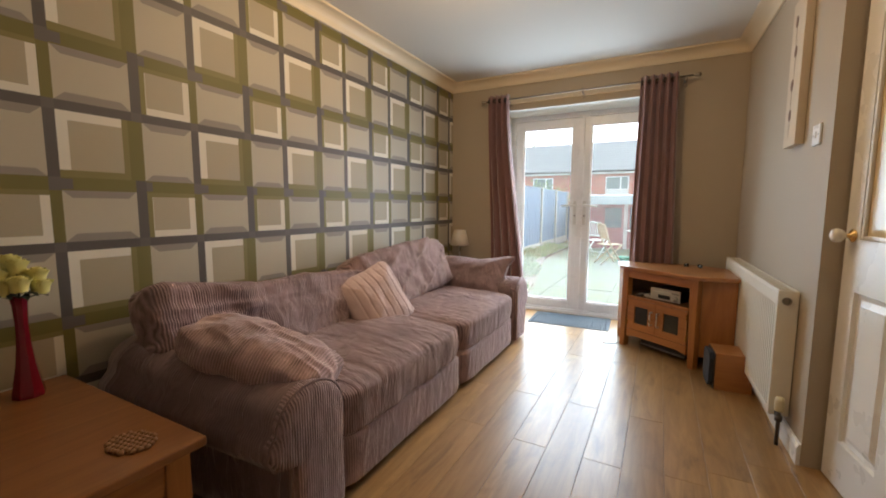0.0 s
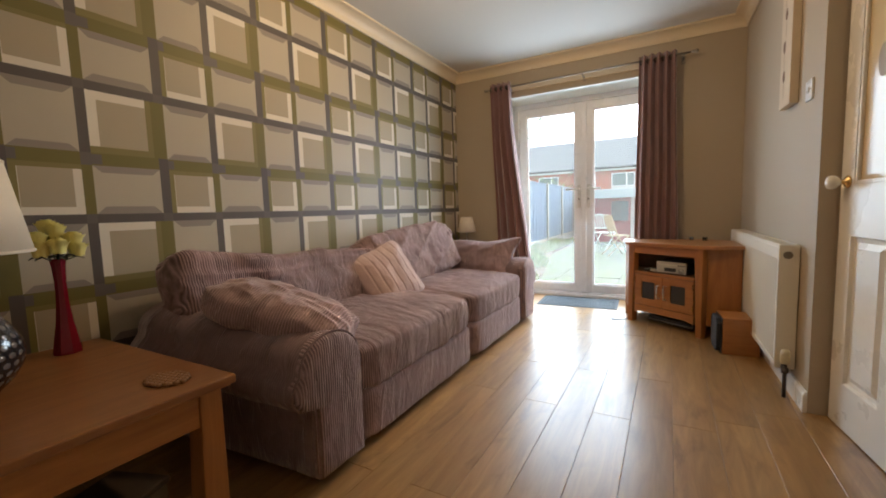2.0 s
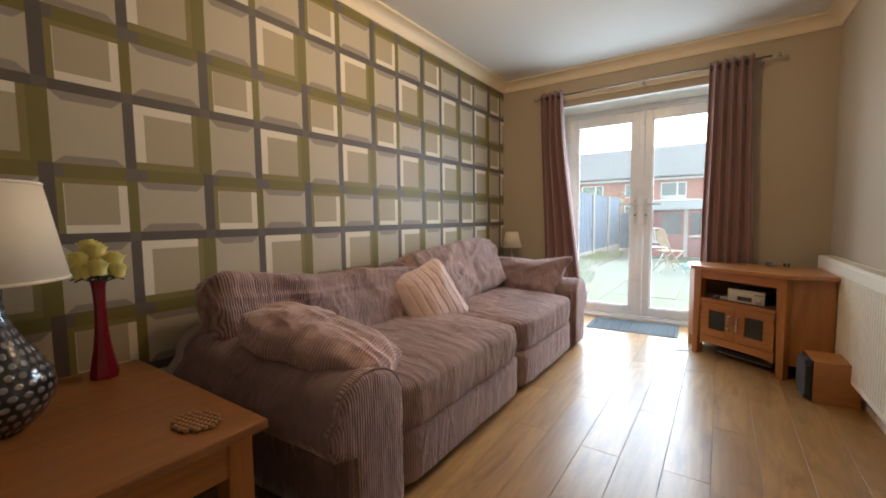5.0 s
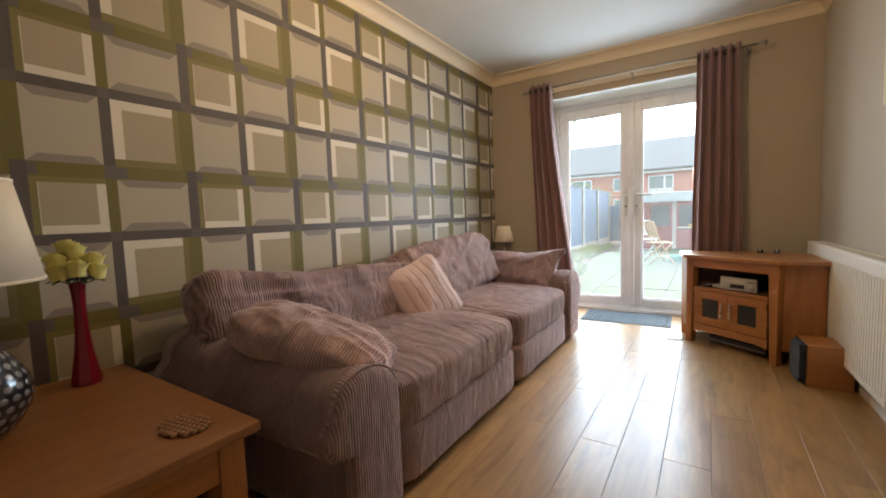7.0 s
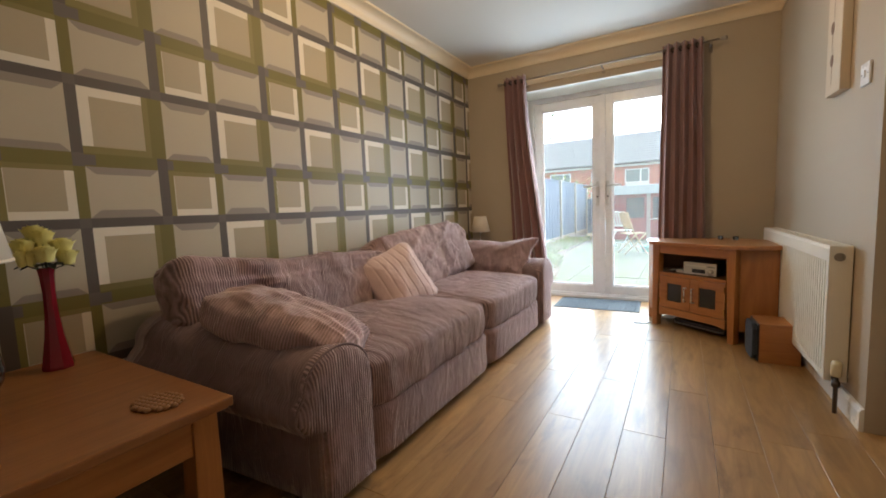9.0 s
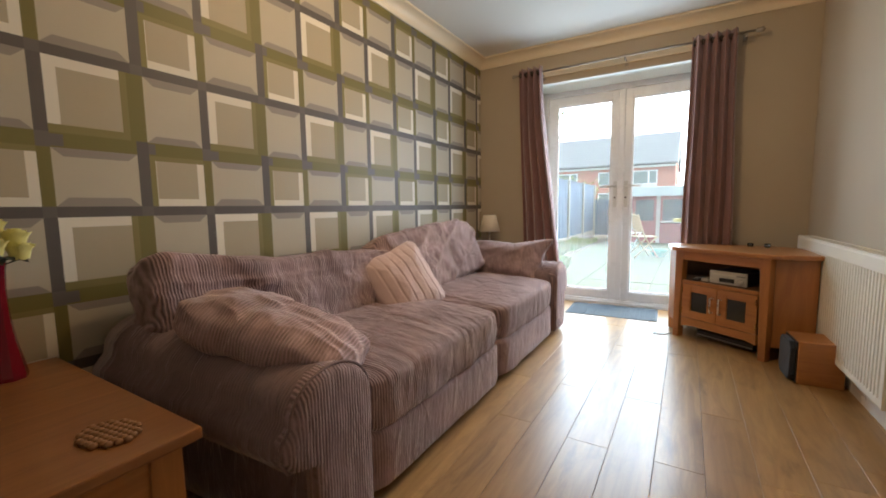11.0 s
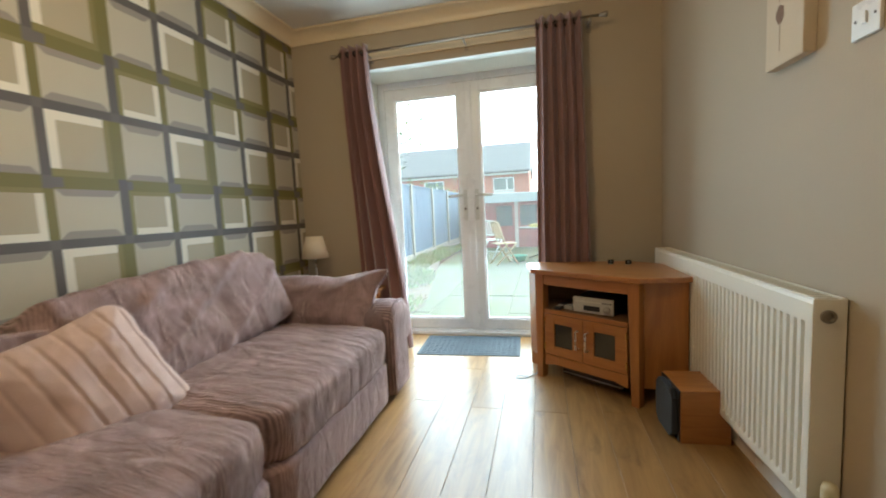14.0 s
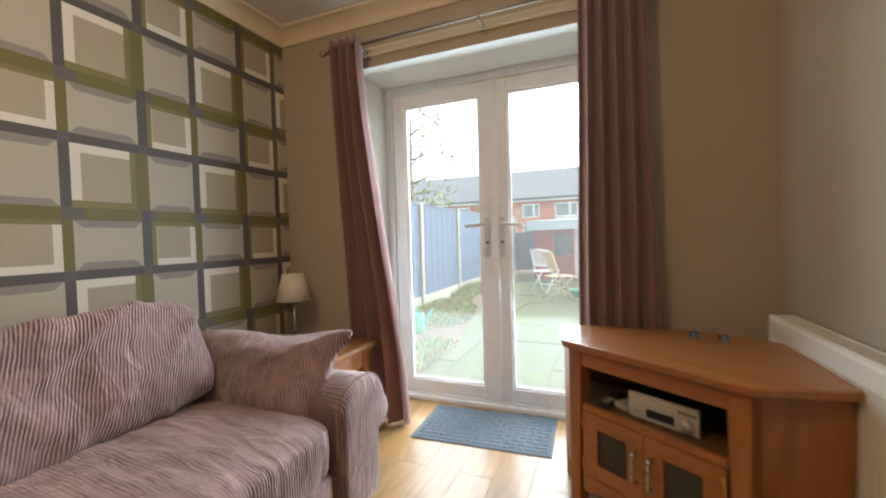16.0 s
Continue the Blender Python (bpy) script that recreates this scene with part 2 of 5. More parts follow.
GLAZING = pane_glass("glazing")
TVGLASS = paint("smoked_glass", (0.035, 0.036, 0.034), 0.12, 0.2, 8, 40, 0.0)
RED = paint("ruby_glass", (0.22, 0.008, 0.022), 0.15, 0.1, 6, 30, 0.01)
YELLOW = fabric("yellow_petal", (0.80, 0.72, 0.24), 0.7, 90, 0.2, 0.2)
LEAF = fabric("dark_leaf", (0.022, 0.030, 0.016), 0.7, 80, 0.1, 0.3)


# ---- building ----
def verts_box(bm, lo, hi):
    c = [(lo[i] + hi[i]) / 2 for i in range(3)]
    d = [hi[i] - lo[i] for i in range(3)]
    return bmesh.ops.create_cube(bm, size=1, matrix=Matrix.Translation(c) @ Matrix.Diagonal((*d, 1)))["verts"]


def box(lo, hi, bevel=0.0, seg=2, bm=None):
    bm = bm or bmesh.new()
    vs = verts_box(bm, lo, hi)
    if bevel:
        es = {e for v in vs for e in v.link_edges}
        bmesh.ops.bevel(bm, geom=list(es), offset=bevel, segments=seg, affect="EDGES", profile=0.6)
    return bm


def prism(pts, z0, z1, bevel=0.0, axis=2, bm=None):
    """The outline pts, drawn in the two other axes, stretched from z0 to z1 along the axis."""
    bm = bm or bmesh.new()

    def at(p, z):
        return {2: (p[0], p[1], z), 1: (p[0], z, p[1]), 0: (z, p[0], p[1])}[axis]

    lo = [bm.verts.new(at(p, z0)) for p in pts]
    hi = [bm.verts.new(at(p, z1)) for p in pts]
    n = len(pts)
    fs = [bm.faces.new(lo), bm.faces.new(hi)] + [bm.faces.new((lo[i], lo[(i + 1) % n], hi[(i + 1) % n], hi[i])) for i in range(n)]
    bmesh.ops.recalc_face_normals(bm, faces=fs)
    if bevel:
        bmesh.ops.bevel(bm, geom=list({e for f in fs for e in f.edges}), offset=bevel, segments=2, affect="EDGES", profile=0.6)
    return bm


def lathe(profile, n=32, centre=(0, 0), bm=None):
    """Rows of (radius, height) turned about the upright axis."""
    bm = bm or bmesh.new()
    rings = []
    for r, z in profile:
        rings.append([bm.verts.new((centre[0] + max(r, 1e-4) * math.cos(2 * math.pi * i / n), centre[1] + max(r, 1e-4) * math.sin(2 * math.pi * i / n), z)) for i in range(n)])
    for a, b in zip(rings, rings[1:]):
        for i in range(n):
            bm.faces.new((a[i], a[(i + 1) % n], b[(i + 1) % n], b[i]))
    bm.faces.new(rings[0]), bm.faces.new(rings[-1])
    bmesh.ops.recalc_face_normals(bm, faces=bm.faces)
    return bm


def tube(points, r, n=10, bm=None, r2=None):
    """A round bar along points, from radius r to r2."""
    bm = bm or bmesh.new()
    pts = [Vector(p) for p in points]
    rings = []
    for i, p in enumerate(pts):
        d = (pts[min(i + 1, len(pts) - 1)] - pts[max(i - 1, 0)]).normalized()
        a = d.orthogonal().normalized() if not rings else (last - d * last.dot(d)).normalized()
        last = a
        b = d.cross(a)
        rr = r + ((r2 if r2 is not None else r) - r) * i / max(1, len(pts) - 1)
        rings.append([bm.verts.new(p + rr * (a * math.cos(2 * math.pi * k / n) + b * math.sin(2 * math.pi * k / n))) for k in range(n)])
    for a, b in zip(rings, rings[1:]):
        for k in range(n):
            bm.faces.new((a[k], a[(k + 1) % n], b[(k + 1) % n], b[k]))
    bm.faces.new(rings[0]), bm.faces.new(rings[-1])
    bmesh.ops.recalc_face_normals(bm, faces=bm.faces)
    return bm


def soft_block(size, k=5.0, cuts=14, wrinkle=0.006, seed=0, pinch=0.0, freq=6.0, sag=0.0, fold=None, deep=2.0):
    """An upholstered block or pillow of that size about the origin. pinch: how far its rim thins (a pillow); wrinkle: depth of the creases."""
    bm = bmesh.new()
    bmesh.ops.create_cube(bm, size=2)
    bmesh.ops.subdivide_edges(bm, edges=bm.edges[:], cuts=cuts, use_grid_fill=True)
    for v in bm.verts:
        p = v.co.copy()
        q = (abs(p.x) ** k + abs(p.y) ** k + abs(p.z) ** k) ** (1 / k)
        p /= q
        rim = max(abs(p.x), abs(p.y))
        p.z *= 1 - pinch * rim ** 3
        p.z -= sag * (1 - p.x ** 2) * (1 - p.y ** 2) * (p.z > 0)
        w = Vector((p.x * size[0] / 2, p.y * size[1] / 2, p.z * size[2] / 2))
        f = noise.fractal((w + Vector((seed * 7.1, seed * 3.3, seed))) * freq, 0.8, 2.0, 3)
        g = abs(noise.noise((w + Vector((seed, seed * 5.0, 0))) * freq * 1.7))
        h = 0.0
        if fold:
            h = abs(noise.noise(Vector((w.x * fold[0], w.y * fold[1], w.z * fold[2])) + Vector((seed * 2.0, f * 0.5, seed))))
        v.co = w + v.co.normalized() * wrinkle * (f * 1.2 - 1.5 * g - deep * h + 0.6)
    return bm


def mesh_of(name, bm, material, smooth=False):
    me = bpy.data.meshes.new(name)
    bm.to_mesh(me)
    bm.free()
    if material:
        me.materials.append(material)
    if smooth:
        me.polygons.foreach_set("use_smooth", [True] * len(me.polygons))
    return me


def part(name, bm, material, parent=None, label="", smooth=False, at=None):
    ob = new(name, mesh_of(name, bm, material, smooth))
    if parent is not None:
        ob.parent = parent
    if at is not None:
        ob.matrix_basis = at
    if label:
        ob["label"] = label
    return ob


def thing(name, label, category, at=(0, 0, 0), turn=0.0, group=""):
    ob = new(name)
    ob.empty_display_size = 0.05
    ob.matrix_basis = pose(*at, 0, 0, turn)
    return tagged(ob, label, category, group, "thing")


def structure(name, bm, material, label="", category="", smooth=False):
    return tagged(part(name, bm, material, None, "", smooth), label, category, "", "structure")


# ---- the room ----
H = 2.37            # ceiling
N = 0.604           # inner face of the end wall
S = -3.365          # inner face of the wall with the doorway behind the walk
def east(y):        # inner face of the radiator wall, which is a little out of square
    return 2.535 + (N - y) * 0.022

DOOR_Y = (-1.15, -1.945)      # opening of the panelled door
OPEN_X = (0.53, 1.98)         # opening of the garden doors
PASS_X = (1.622, 2.40)         # the doorway that the walk comes through

structure("floor", box((-0.1, -6.2, -0.14), (3.0, 1.02, -0.012)), paint("screed", (0.2, 0.15, 0.1)), "oak laminate floor in long planks", "floor")
structure("ceiling", box((-0.1, -6.2, H), (3.0, 1.0, H + 0.12)), CEIL, "plain white painted ceiling", "ceiling")
structure("wall_west", box((-0.1, -6.2, -0.14), (0, N, H)), PAPER, "wall papered with brown, olive and beige squares", "wall")
bm = box((-0.1, N, -0.14), (OPEN_X[0], N + 0.40, H))
box((OPEN_X[1], N, -0.14), (3.0, N + 0.40, H), bm=bm)
box((OPEN_X[0], N, 2.05), (OPEN_X[1], N + 0.40, H), bm=bm)
structure("wall_north", bm, WALL, "taupe painted wall round the garden doors", "wall")


bm = prism([(east(N), N), (east(DOOR_Y[0]), DOOR_Y[0]), (east(DOOR_Y[0]) + 0.12, DOOR_Y[0]), (east(N) + 0.12, N)], -0.14, H)
prism([(east(DOOR_Y[0]), DOOR_Y[0]), (east(DOOR_Y[1]), DOOR_Y[1]), (east(DOOR_Y[1]) + 0.12, DOOR_Y[1]), (east(DOOR_Y[0]) + 0.12, DOOR_Y[0])], 2.0, H, bm=bm)
prism([(east(DOOR_Y[1]), DOOR_Y[1]), (east(S), S), (east(S) + 0.12, S), (east(DOOR_Y[1]) + 0.12, DOOR_Y[1])], -0.14, H, bm=bm)
structure("wall_east", bm, WALL, "taupe painted wall with a radiator and a door", "wall")
bm = box((0, S - 0.11, -0.14), (PASS_X[0], S, H))
box((PASS_X[1], S - 0.11, -0.14), (2.9, S, H), bm=bm)
box((PASS_X[0], S - 0.11, 2.02), (PASS_X[1], S, H), bm=bm)
structure("wall_south", bm, WALL, "taupe painted wall with a doorway", "wall")
bm = box((0, -6.2, -0.14), (3.0, -6.1, H))
box((2.9, -6.1, -0.14), (3.0, S - 0.11, H), bm=bm)
structure("wall_hall", bm, WALL, "plain painted wall of the hall", "wall")
structure("wall_behind_door", box((2.95, S, -0.14), (3.05, N, H)), WALL, "plain painted wall beyond the door", "wall")


def room_outline(d):
    return [(d, N - d), (d, S + d), (east(S) - d, S + d), (east(N) - d, N - d)]


def ring(profile, name, mat, label):
    """A moulding round the room; profile: rows of (distance from the wall, height)."""
    bm = bmesh.new()
    rows = [[bm.verts.new((x, y, z)) for x, y in room_outline(d)] for d, z in profile]
    for a, b in zip(rows, rows[1:] + rows[:1]):
        for i in range(4):
            bm.faces.new((a[i], a[(i + 1) % 4], b[(i + 1) % 4], b[i]))
    bmesh.ops.recalc_face_normals(bm, faces=bm.faces)
    return structure(name, bm, mat, label, "moulding")


cove = [(0.002, 2.283), (0.010, 2.283), (0.014, 2.291)]
cove += [(0.014 + 0.066 * (1 - math.cos(a)), 2.291 + 0.062 * math.sin(a)) for a in np.linspace(0.1, math.pi / 2, 7)]
cove += [(0.092, 2.356), (0.092, H - 0.001), (0.002, H - 0.001)]
ring([(float(d), float(z)) for d, z in cove], "trim_cornice", CORNICE, "cream coved cornice under the ceiling")


def skirting(a, b, name="baseboard"):
    """A skirting board along the wall from a to b, with the room on its left hand."""
    a, b = Vector((*a, 0)), Vector((*b, 0))
    along = (b - a).normalized()
    out = Vector((-along.y, along.x, 0))
    bm = bmesh.new()
    prof = [(0.001, 0.0), (0.016, 0.0), (0.016, 0.075), (0.010, 0.092), (0.001, 0.095)]
    rows = [[bm.verts.new(p + out * d + Vector((0, 0, z))) for d, z in prof] for p in (a, b)]
    n = len(prof)
    for i in range(n):
        bm.faces.new((rows[0][i], rows[0][(i + 1) % n], rows[1][(i + 1) % n], rows[1][i]))
    bm.faces.new(rows[0]), bm.faces.new(rows[1])
    bmesh.ops.recalc_face_normals(bm, faces=bm.faces)
    return structure(name, bm, WHITE, "white gloss skirting board", "skirting")


skirting((east(DOOR_Y[0]), DOOR_Y[0]), (east(N), N))
skirting((2.5, N), (OPEN_X[1], N))
skirting((OPEN_X[0], N), (0.0, N))
skirting((0.0, N), (0.0, S))
skirting((east(S), S), (east(DOOR_Y[1]), DOOR_Y[1]))

# doorway behind the walk: white lining and architrave
bm = box((PASS_X[0] - 0.05, S + 0.001, 0), (PASS_X[0] + 0.012, S + 0.018, 2.07), 0.004)
box((PASS_X[1] - 0.012, S + 0.001, 0), (PASS_X[1] + 0.05, S + 0.018, 2.07), 0.004, bm=bm)
box((PASS_X[0] - 0.05, S + 0.001, 2.01), (PASS_X[1] + 0.05, S + 0.019, 2.07), 0.004, bm=bm)
box((PASS_X[0] + 0.001, S - 0.12, 0), (PASS_X[0] + 0.02, S, 2.02), bm=bm)
box((PASS_X[1] - 0.02, S - 0.12, 0), (PASS_X[1] - 0.001, S, 2.02), bm=bm)
structure("trim_doorway", bm, WHITE, "white gloss architrave of the doorway", "architrave")


# ---- garden doors ----
def frame_bars(x0, x1, z0, z1, w, y0, y1, bevel=0.006, bottom=None):
    """Four mitred-looking bars round an opening."""
    b = w if bottom is None else bottom
    bm = box((x0, y0, z0), (x0 + w, y1, z1), bevel)
    box((x1 - w, y0, z0), (x1, y1, z1), bevel, bm=bm)
    box((x0 + w - 0.002, y0 + 0.001, z1 - w), (x1 - w + 0.002, y1 - 0.001, z1), bevel, bm=bm)
    box((x0 + w - 0.002, y0 + 0.001, z0), (x1 - w + 0.002, y1 - 0.001, z0 + b), bevel, bm=bm)
    return bm


doors = tagged(new("door_1"), "white plastic double garden doors, closed, fully glazed", "door", "", "structure")
X0, X1 = OPEN_X
part("door_frame", frame_bars(X0 + 0.002, X1 - 0.002, 0.0, 2.048, 0.052, 0.945, 1.01, 0.006, 0.048), UPVC, doors)
MID = 1.262
for lo, hi, side in ((X0 + 0.056, MID - 0.006, -1), (MID + 0.006, X1 - 0.056, 1)):
    leaf = part("door_leaf", frame_bars(lo, hi, 0.050, 1.994, 0.082, 0.955, 1.015, 0.007), UPVC, doors, "white glazed door leaf")
    bead = frame_bars(lo + 0.080, hi - 0.080, 0.130, 1.914, 0.014, 0.965, 0.985, 0.004)
    part("glazing_bead", bead, UPVC, leaf)
    g = part("pane", box((lo + 0.082, 0.984, 0.132), (hi - 0.082, 0.988, 1.912)), GLAZING, leaf)
    g.visible_shadow = False
    x = MID + side * 0.047
    part("handle_plate", box((x - 0.015, 0.943, 0.93), (x + 0.015, 0.956, 1.17), 0.004), LEVER, leaf)
    bm = tube([(x, 0.955, 1.125), (x, 0.912, 1.125), (x + side * 0.012, 0.902, 1.125), (x + side * 0.125, 0.902, 1.120)], 0.0105, 10)
    part("lever", bm, LEVER, leaf, "white lever handle", True)
    part("lock_cylinder", tube([(x, 0.948, 1.02), (x, 0.938, 1.02)], 0.009, 12), DARKMETAL, leaf)
bm = box((MID - 0.026, 0.938, 0.052), (MID + 0.026, 0.956, 1.992), 0.008)
part("meeting_strip", bm, UPVC, doors)
part("threshold", box((X0 + 0.004, 0.93, 0.0), (X1 - 0.004, 0.948, 0.03), 0.005), UPVC, doors)

bm = box((X0 + 0.001, N - 0.002, 2.044), (X1 - 0.001, 0.944, 2.049))
box((X0 + 0.0005, N - 0.002, 0.0), (X0 + 0.006, 0.944, 2.043), bm=bm)
box((X1 - 0.006, N - 0.002, 0.0), (X1 - 0.0005, 0.944, 2.043), bm=bm)
structure("trim_reveal", bm, paint("white_reveal", (0.72, 0.72, 0.66), 0.6), "white painted reveal round the garden doors", "reveal")

# ---- panelled door in the radiator wall, a little ajar ----
door = tagged(new("door_2"), "white gloss panelled door with etched glass, slightly ajar", "door", "", "structure")
door.matrix_basis = pose(2.640, -1.162, 0, 0, 0, -90 + 6.5)   # local x runs from the lock edge to the hinge, local y out of the room
DW, DH = 0.762, 1.985


def raised_panel(x0, x1, z0, z1, bm=None):
    """A sunk field with a raised centre, facing local -y."""
    bm = bm or bmesh.new()
    rows = [(0.0, 0.0), (0.006, 0.012), (0.022, 0.014), (0.045, 0.003)]
    quads = []
    for d, y in rows:
        quads.append([bm.verts.new(p) for p in ((x0 + d, y, z0 + d), (x1 - d, y, z0 + d), (x1 - d, y, z1 - d), (x0 + d, y, z1 - d))])
    for a, b in zip(quads, quads[1:]):
        for i in range(4):
            bm.faces.new((a[i], a[(i + 1) % 4], b[(i + 1) % 4], b[i]))
    bm.faces.new(quads[-1])
    return bm


xs, w = (0.095, 0.435), 0.232
bm = bmesh.new()
for a, b in ((0.0, xs[0]), (xs[0] + w, xs[1]), (xs[1] + w, DW)):
    box((a, 0, 0.006), (b, 0.035, DH), bm=bm)
for x in xs:
    for a, b in ((0.006, 0.19), (0.79, 0.99), (1.80, DH)):
        box((x, 0, a), (x + w, 0.035, b), bm=bm)
part("door_panelwork", bm, WHITE, door)
for x in xs:
    part("panel", raised_panel(x, x + w, 0.19, 0.79), WHITE, door)
    part("panel_back", box((x - 0.01, 0.016, 0.18), (x + w + 0.01, 0.030, 0.80)), WHITE, door)
    part("glazing_bead", frame_bars(x, x + w, 0.99, 1.80, 0.016, 0.002, 0.014, 0.004), WHITE, door)
    etched = Nodes("amber_etched_glass")
    v = etched.coords()
    etched.set(Base_Color=etched.mix(etched.noise(v, 9.0, 4), (0.78, 0.60, 0.33), (0.86, 0.70, 0.45)), Roughness=0.10,
               Transmission_Weight=0.12, Normal=etched.bump(etched.noise(v, 70, 2), 0.15, 0.003))
    part("pane", box((x + 0.008, 0.014, 0.998), (x + w - 0.008, 0.018, 1.792)), etched.mat, door, "amber etched glass pane")
    motif = lathe([(0.0, 0.0), (0.034, 0.0), (0.034, 0.0015), (0.026, 0.002), (0.0, 0.002)], 24)
    bmesh.ops.transform(motif, matrix=pose(x + w / 2, 0.0125, 1.42, -90, 0, 0) @ Matrix.Diagonal((1, 1.7, 1, 1)), verts=motif.verts)
    part("etched_motif", motif, paint("etched_brown", (0.33, 0.24, 0.14), 0.5), door, "frosted oval motif")
knob = lathe([(0.024, 0.0), (0.026, 0.003), (0.022, 0.008), (0.009, 0.012), (0.008, 0.026)], 24)
bmesh.ops.transform(knob, matrix=pose(0.055, 0, 1.003, 90, 0, 0), verts=knob.verts)
rose = part("knob_rose", knob, BRASS, door, "brass rose", True)
knob = lathe([(0.008, 0.024), (0.016, 0.030), (0.025, 0.040), (0.028, 0.052), (0.024, 0.064), (0.012, 0.070), (0.0, 0.071)], 24)
bmesh.ops.transform(knob, matrix=pose(0.055, 0, 1.003, 90, 0, 0), verts=knob.verts)
part("knob", knob, paint("cream_ceramic", (0.8, 0.75, 0.64), 0.15), door, "cream ceramic knob", True)

# ---- curtains ----
pole = thing("curtain_pole", "thin steel curtain pole on brackets over the garden doors", "curtain pole")
PZ, PY = 2.128, 0.50
part("rod", tube([(0.425, PY, PZ), (2.16, PY, PZ + 0.012)], 0.008, 14), NICKEL, pole, "", True)
for x, d in ((0.42, -1), (2.165, 1)):
    fin = lathe([(0.008, 0), (0.012, 0.004), (0.012, 0.02), (0.016, 0.024), (0.016, 0.04), (0.008, 0.046), (0.0, 0.048)], 18)
    bmesh.ops.transform(fin, matrix=pose(x, PY, PZ + (0.012 if d > 0 else 0), 0, 90 * d, 0), verts=fin.verts)
    part("finial", fin, NICKEL, pole, "", True)
for x in (0.64, 1.327, 2.11):
    bm = tube([(x, N, PZ - 0.012), (x, PY + 0.01, PZ - 0.014), (x, PY, PZ - 0.012)], 0.007, 8)
    box((x - 0.014, N - 0.006, PZ - 0.045), (x + 0.014, N - 0.0005, PZ + 0.025), 0.003, bm=bm)
    tube([(x, PY, PZ - 0.022), (x, PY, PZ + 0.020)], 0.007, 8, bm=bm)
    part("bracket", bm, NICKEL, pole)
batten = box((0.60, N - 0.022, 2.105), (1.80, N - 0.0005, 2.150), 0.004)
tagged(part("batten", batten, paint("cream_batten", (0.74, 0.62, 0.43), 0.45)), "cream painted wooden batten fixed to the wall", "batten", "", "thing")


def curtain(name, top, bottom, y_top, y_bot, z0, folds, amp, seed):
    """Eyelet curtain: top and bottom are its spans along the pole; folds run down between them."""
    root = thing(name, "plum eyelet curtain drawn aside in deep folds", "curtain", group="curtains of the garden doors")
    bm = bmesh.new()
    cols, rows = folds * 14, 46
    zt = PZ + 0.047
    grid = []
    for j in range(rows + 1):
        f = j / rows
        z = zt + (z0 - zt) * f
        line = []
        for i in range(cols + 1):
            u = i / cols
            a = 2 * math.pi * folds * u
            s = f * f * (3 - 2 * f)
            x = (top[0] + (top[1] - top[0]) * u) * (1 - s) + (bottom[0] + (bottom[1] - bottom[0]) * u) * s
            wob = noise.noise((u * 3.1 + seed, f * 2.2, 0.0)) * 0.02 * f
            deep = amp * (1.0 + 0.5 * noise.noise((u * 5.0 + seed, f * 1.3, 3.0)) * f)
            y = (y_top + (y_bot - y_top) * s) + deep * math.sin(a + 0.9 * noise.noise((seed, f * 2.0, u * 2.0)) * f)
            x += wob + 0.012 * math.sin(2 * a) * (0.4 + 0.6 * f)
            line.append(bm.verts.new((x, y, z)))
        grid.append(line)
    for a, b in zip(grid, grid[1:]):
        for i in range(cols):
            bm.faces.new((a[i], a[i + 1], b[i + 1], b[i]))
    cloth = part("cloth", bm, CURTAIN, root, "", True)
    mod = cloth.modifiers.new("thickness", "SOLIDIFY")
    mod.thickness = 0.003
    for i in range(folds * 2):
        u = (i + 0.5) / (folds * 2)
        x = top[0] + (top[1] - top[0]) * u
        eye = bmesh.new()
        bmesh.ops.create_cone(eye, cap_ends=False, segments=20, radius1=0.021, radius2=0.021, depth=0.007)
        bmesh.ops.transform(eye, matrix=pose(x, y_top, PZ, 0, 90, 25 if i % 2 else -25), verts=eye.verts)
        e = part("eyelet", eye, DARKMETAL, root, "dark metal eyelet", True)
        m2 = e.modifiers.new("thickness", "SOLIDIFY")
        m2.thickness = 0.008
    return root


curtain("curtain", (0.440, 0.655), (0.480, 0.835), PY, 0.585, 0.012, 4, 0.050, 2.0)
curtain("curtain", (1.785, 2.060), (1.755, 2.105), PY, 0.515, 0.012, 5, 0.040, 9.0)

# ---- sofa of two corduroy halves ----
sofa = thing("sofa", "large mauve corduroy sofa in two joined halves, with rounded arms", "sofa", (0, 0, 0))
YA, YS, YB = -2.500, -1.215, 0.010      # outer end, split, outer end
FX = 1.005                              # front of the base
for y0, y1 in ((YA + 0.240, YS - 0.004), (YS + 0.004, YB - 0.275)):
    bm = soft_block((0.90, y1 - y0, 0.225), 14, 12, 0.003, 3 + y0)
    part("base", bm, CORD_BASE, sofa, "", True, pose(FX - 0.455, (y0 + y1) / 2, 0.135))
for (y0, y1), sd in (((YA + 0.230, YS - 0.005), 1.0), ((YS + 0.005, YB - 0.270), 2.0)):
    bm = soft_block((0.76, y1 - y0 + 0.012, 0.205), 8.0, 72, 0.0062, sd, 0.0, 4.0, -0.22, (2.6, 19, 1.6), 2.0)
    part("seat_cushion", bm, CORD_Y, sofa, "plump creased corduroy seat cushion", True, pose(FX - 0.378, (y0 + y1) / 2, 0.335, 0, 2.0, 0))


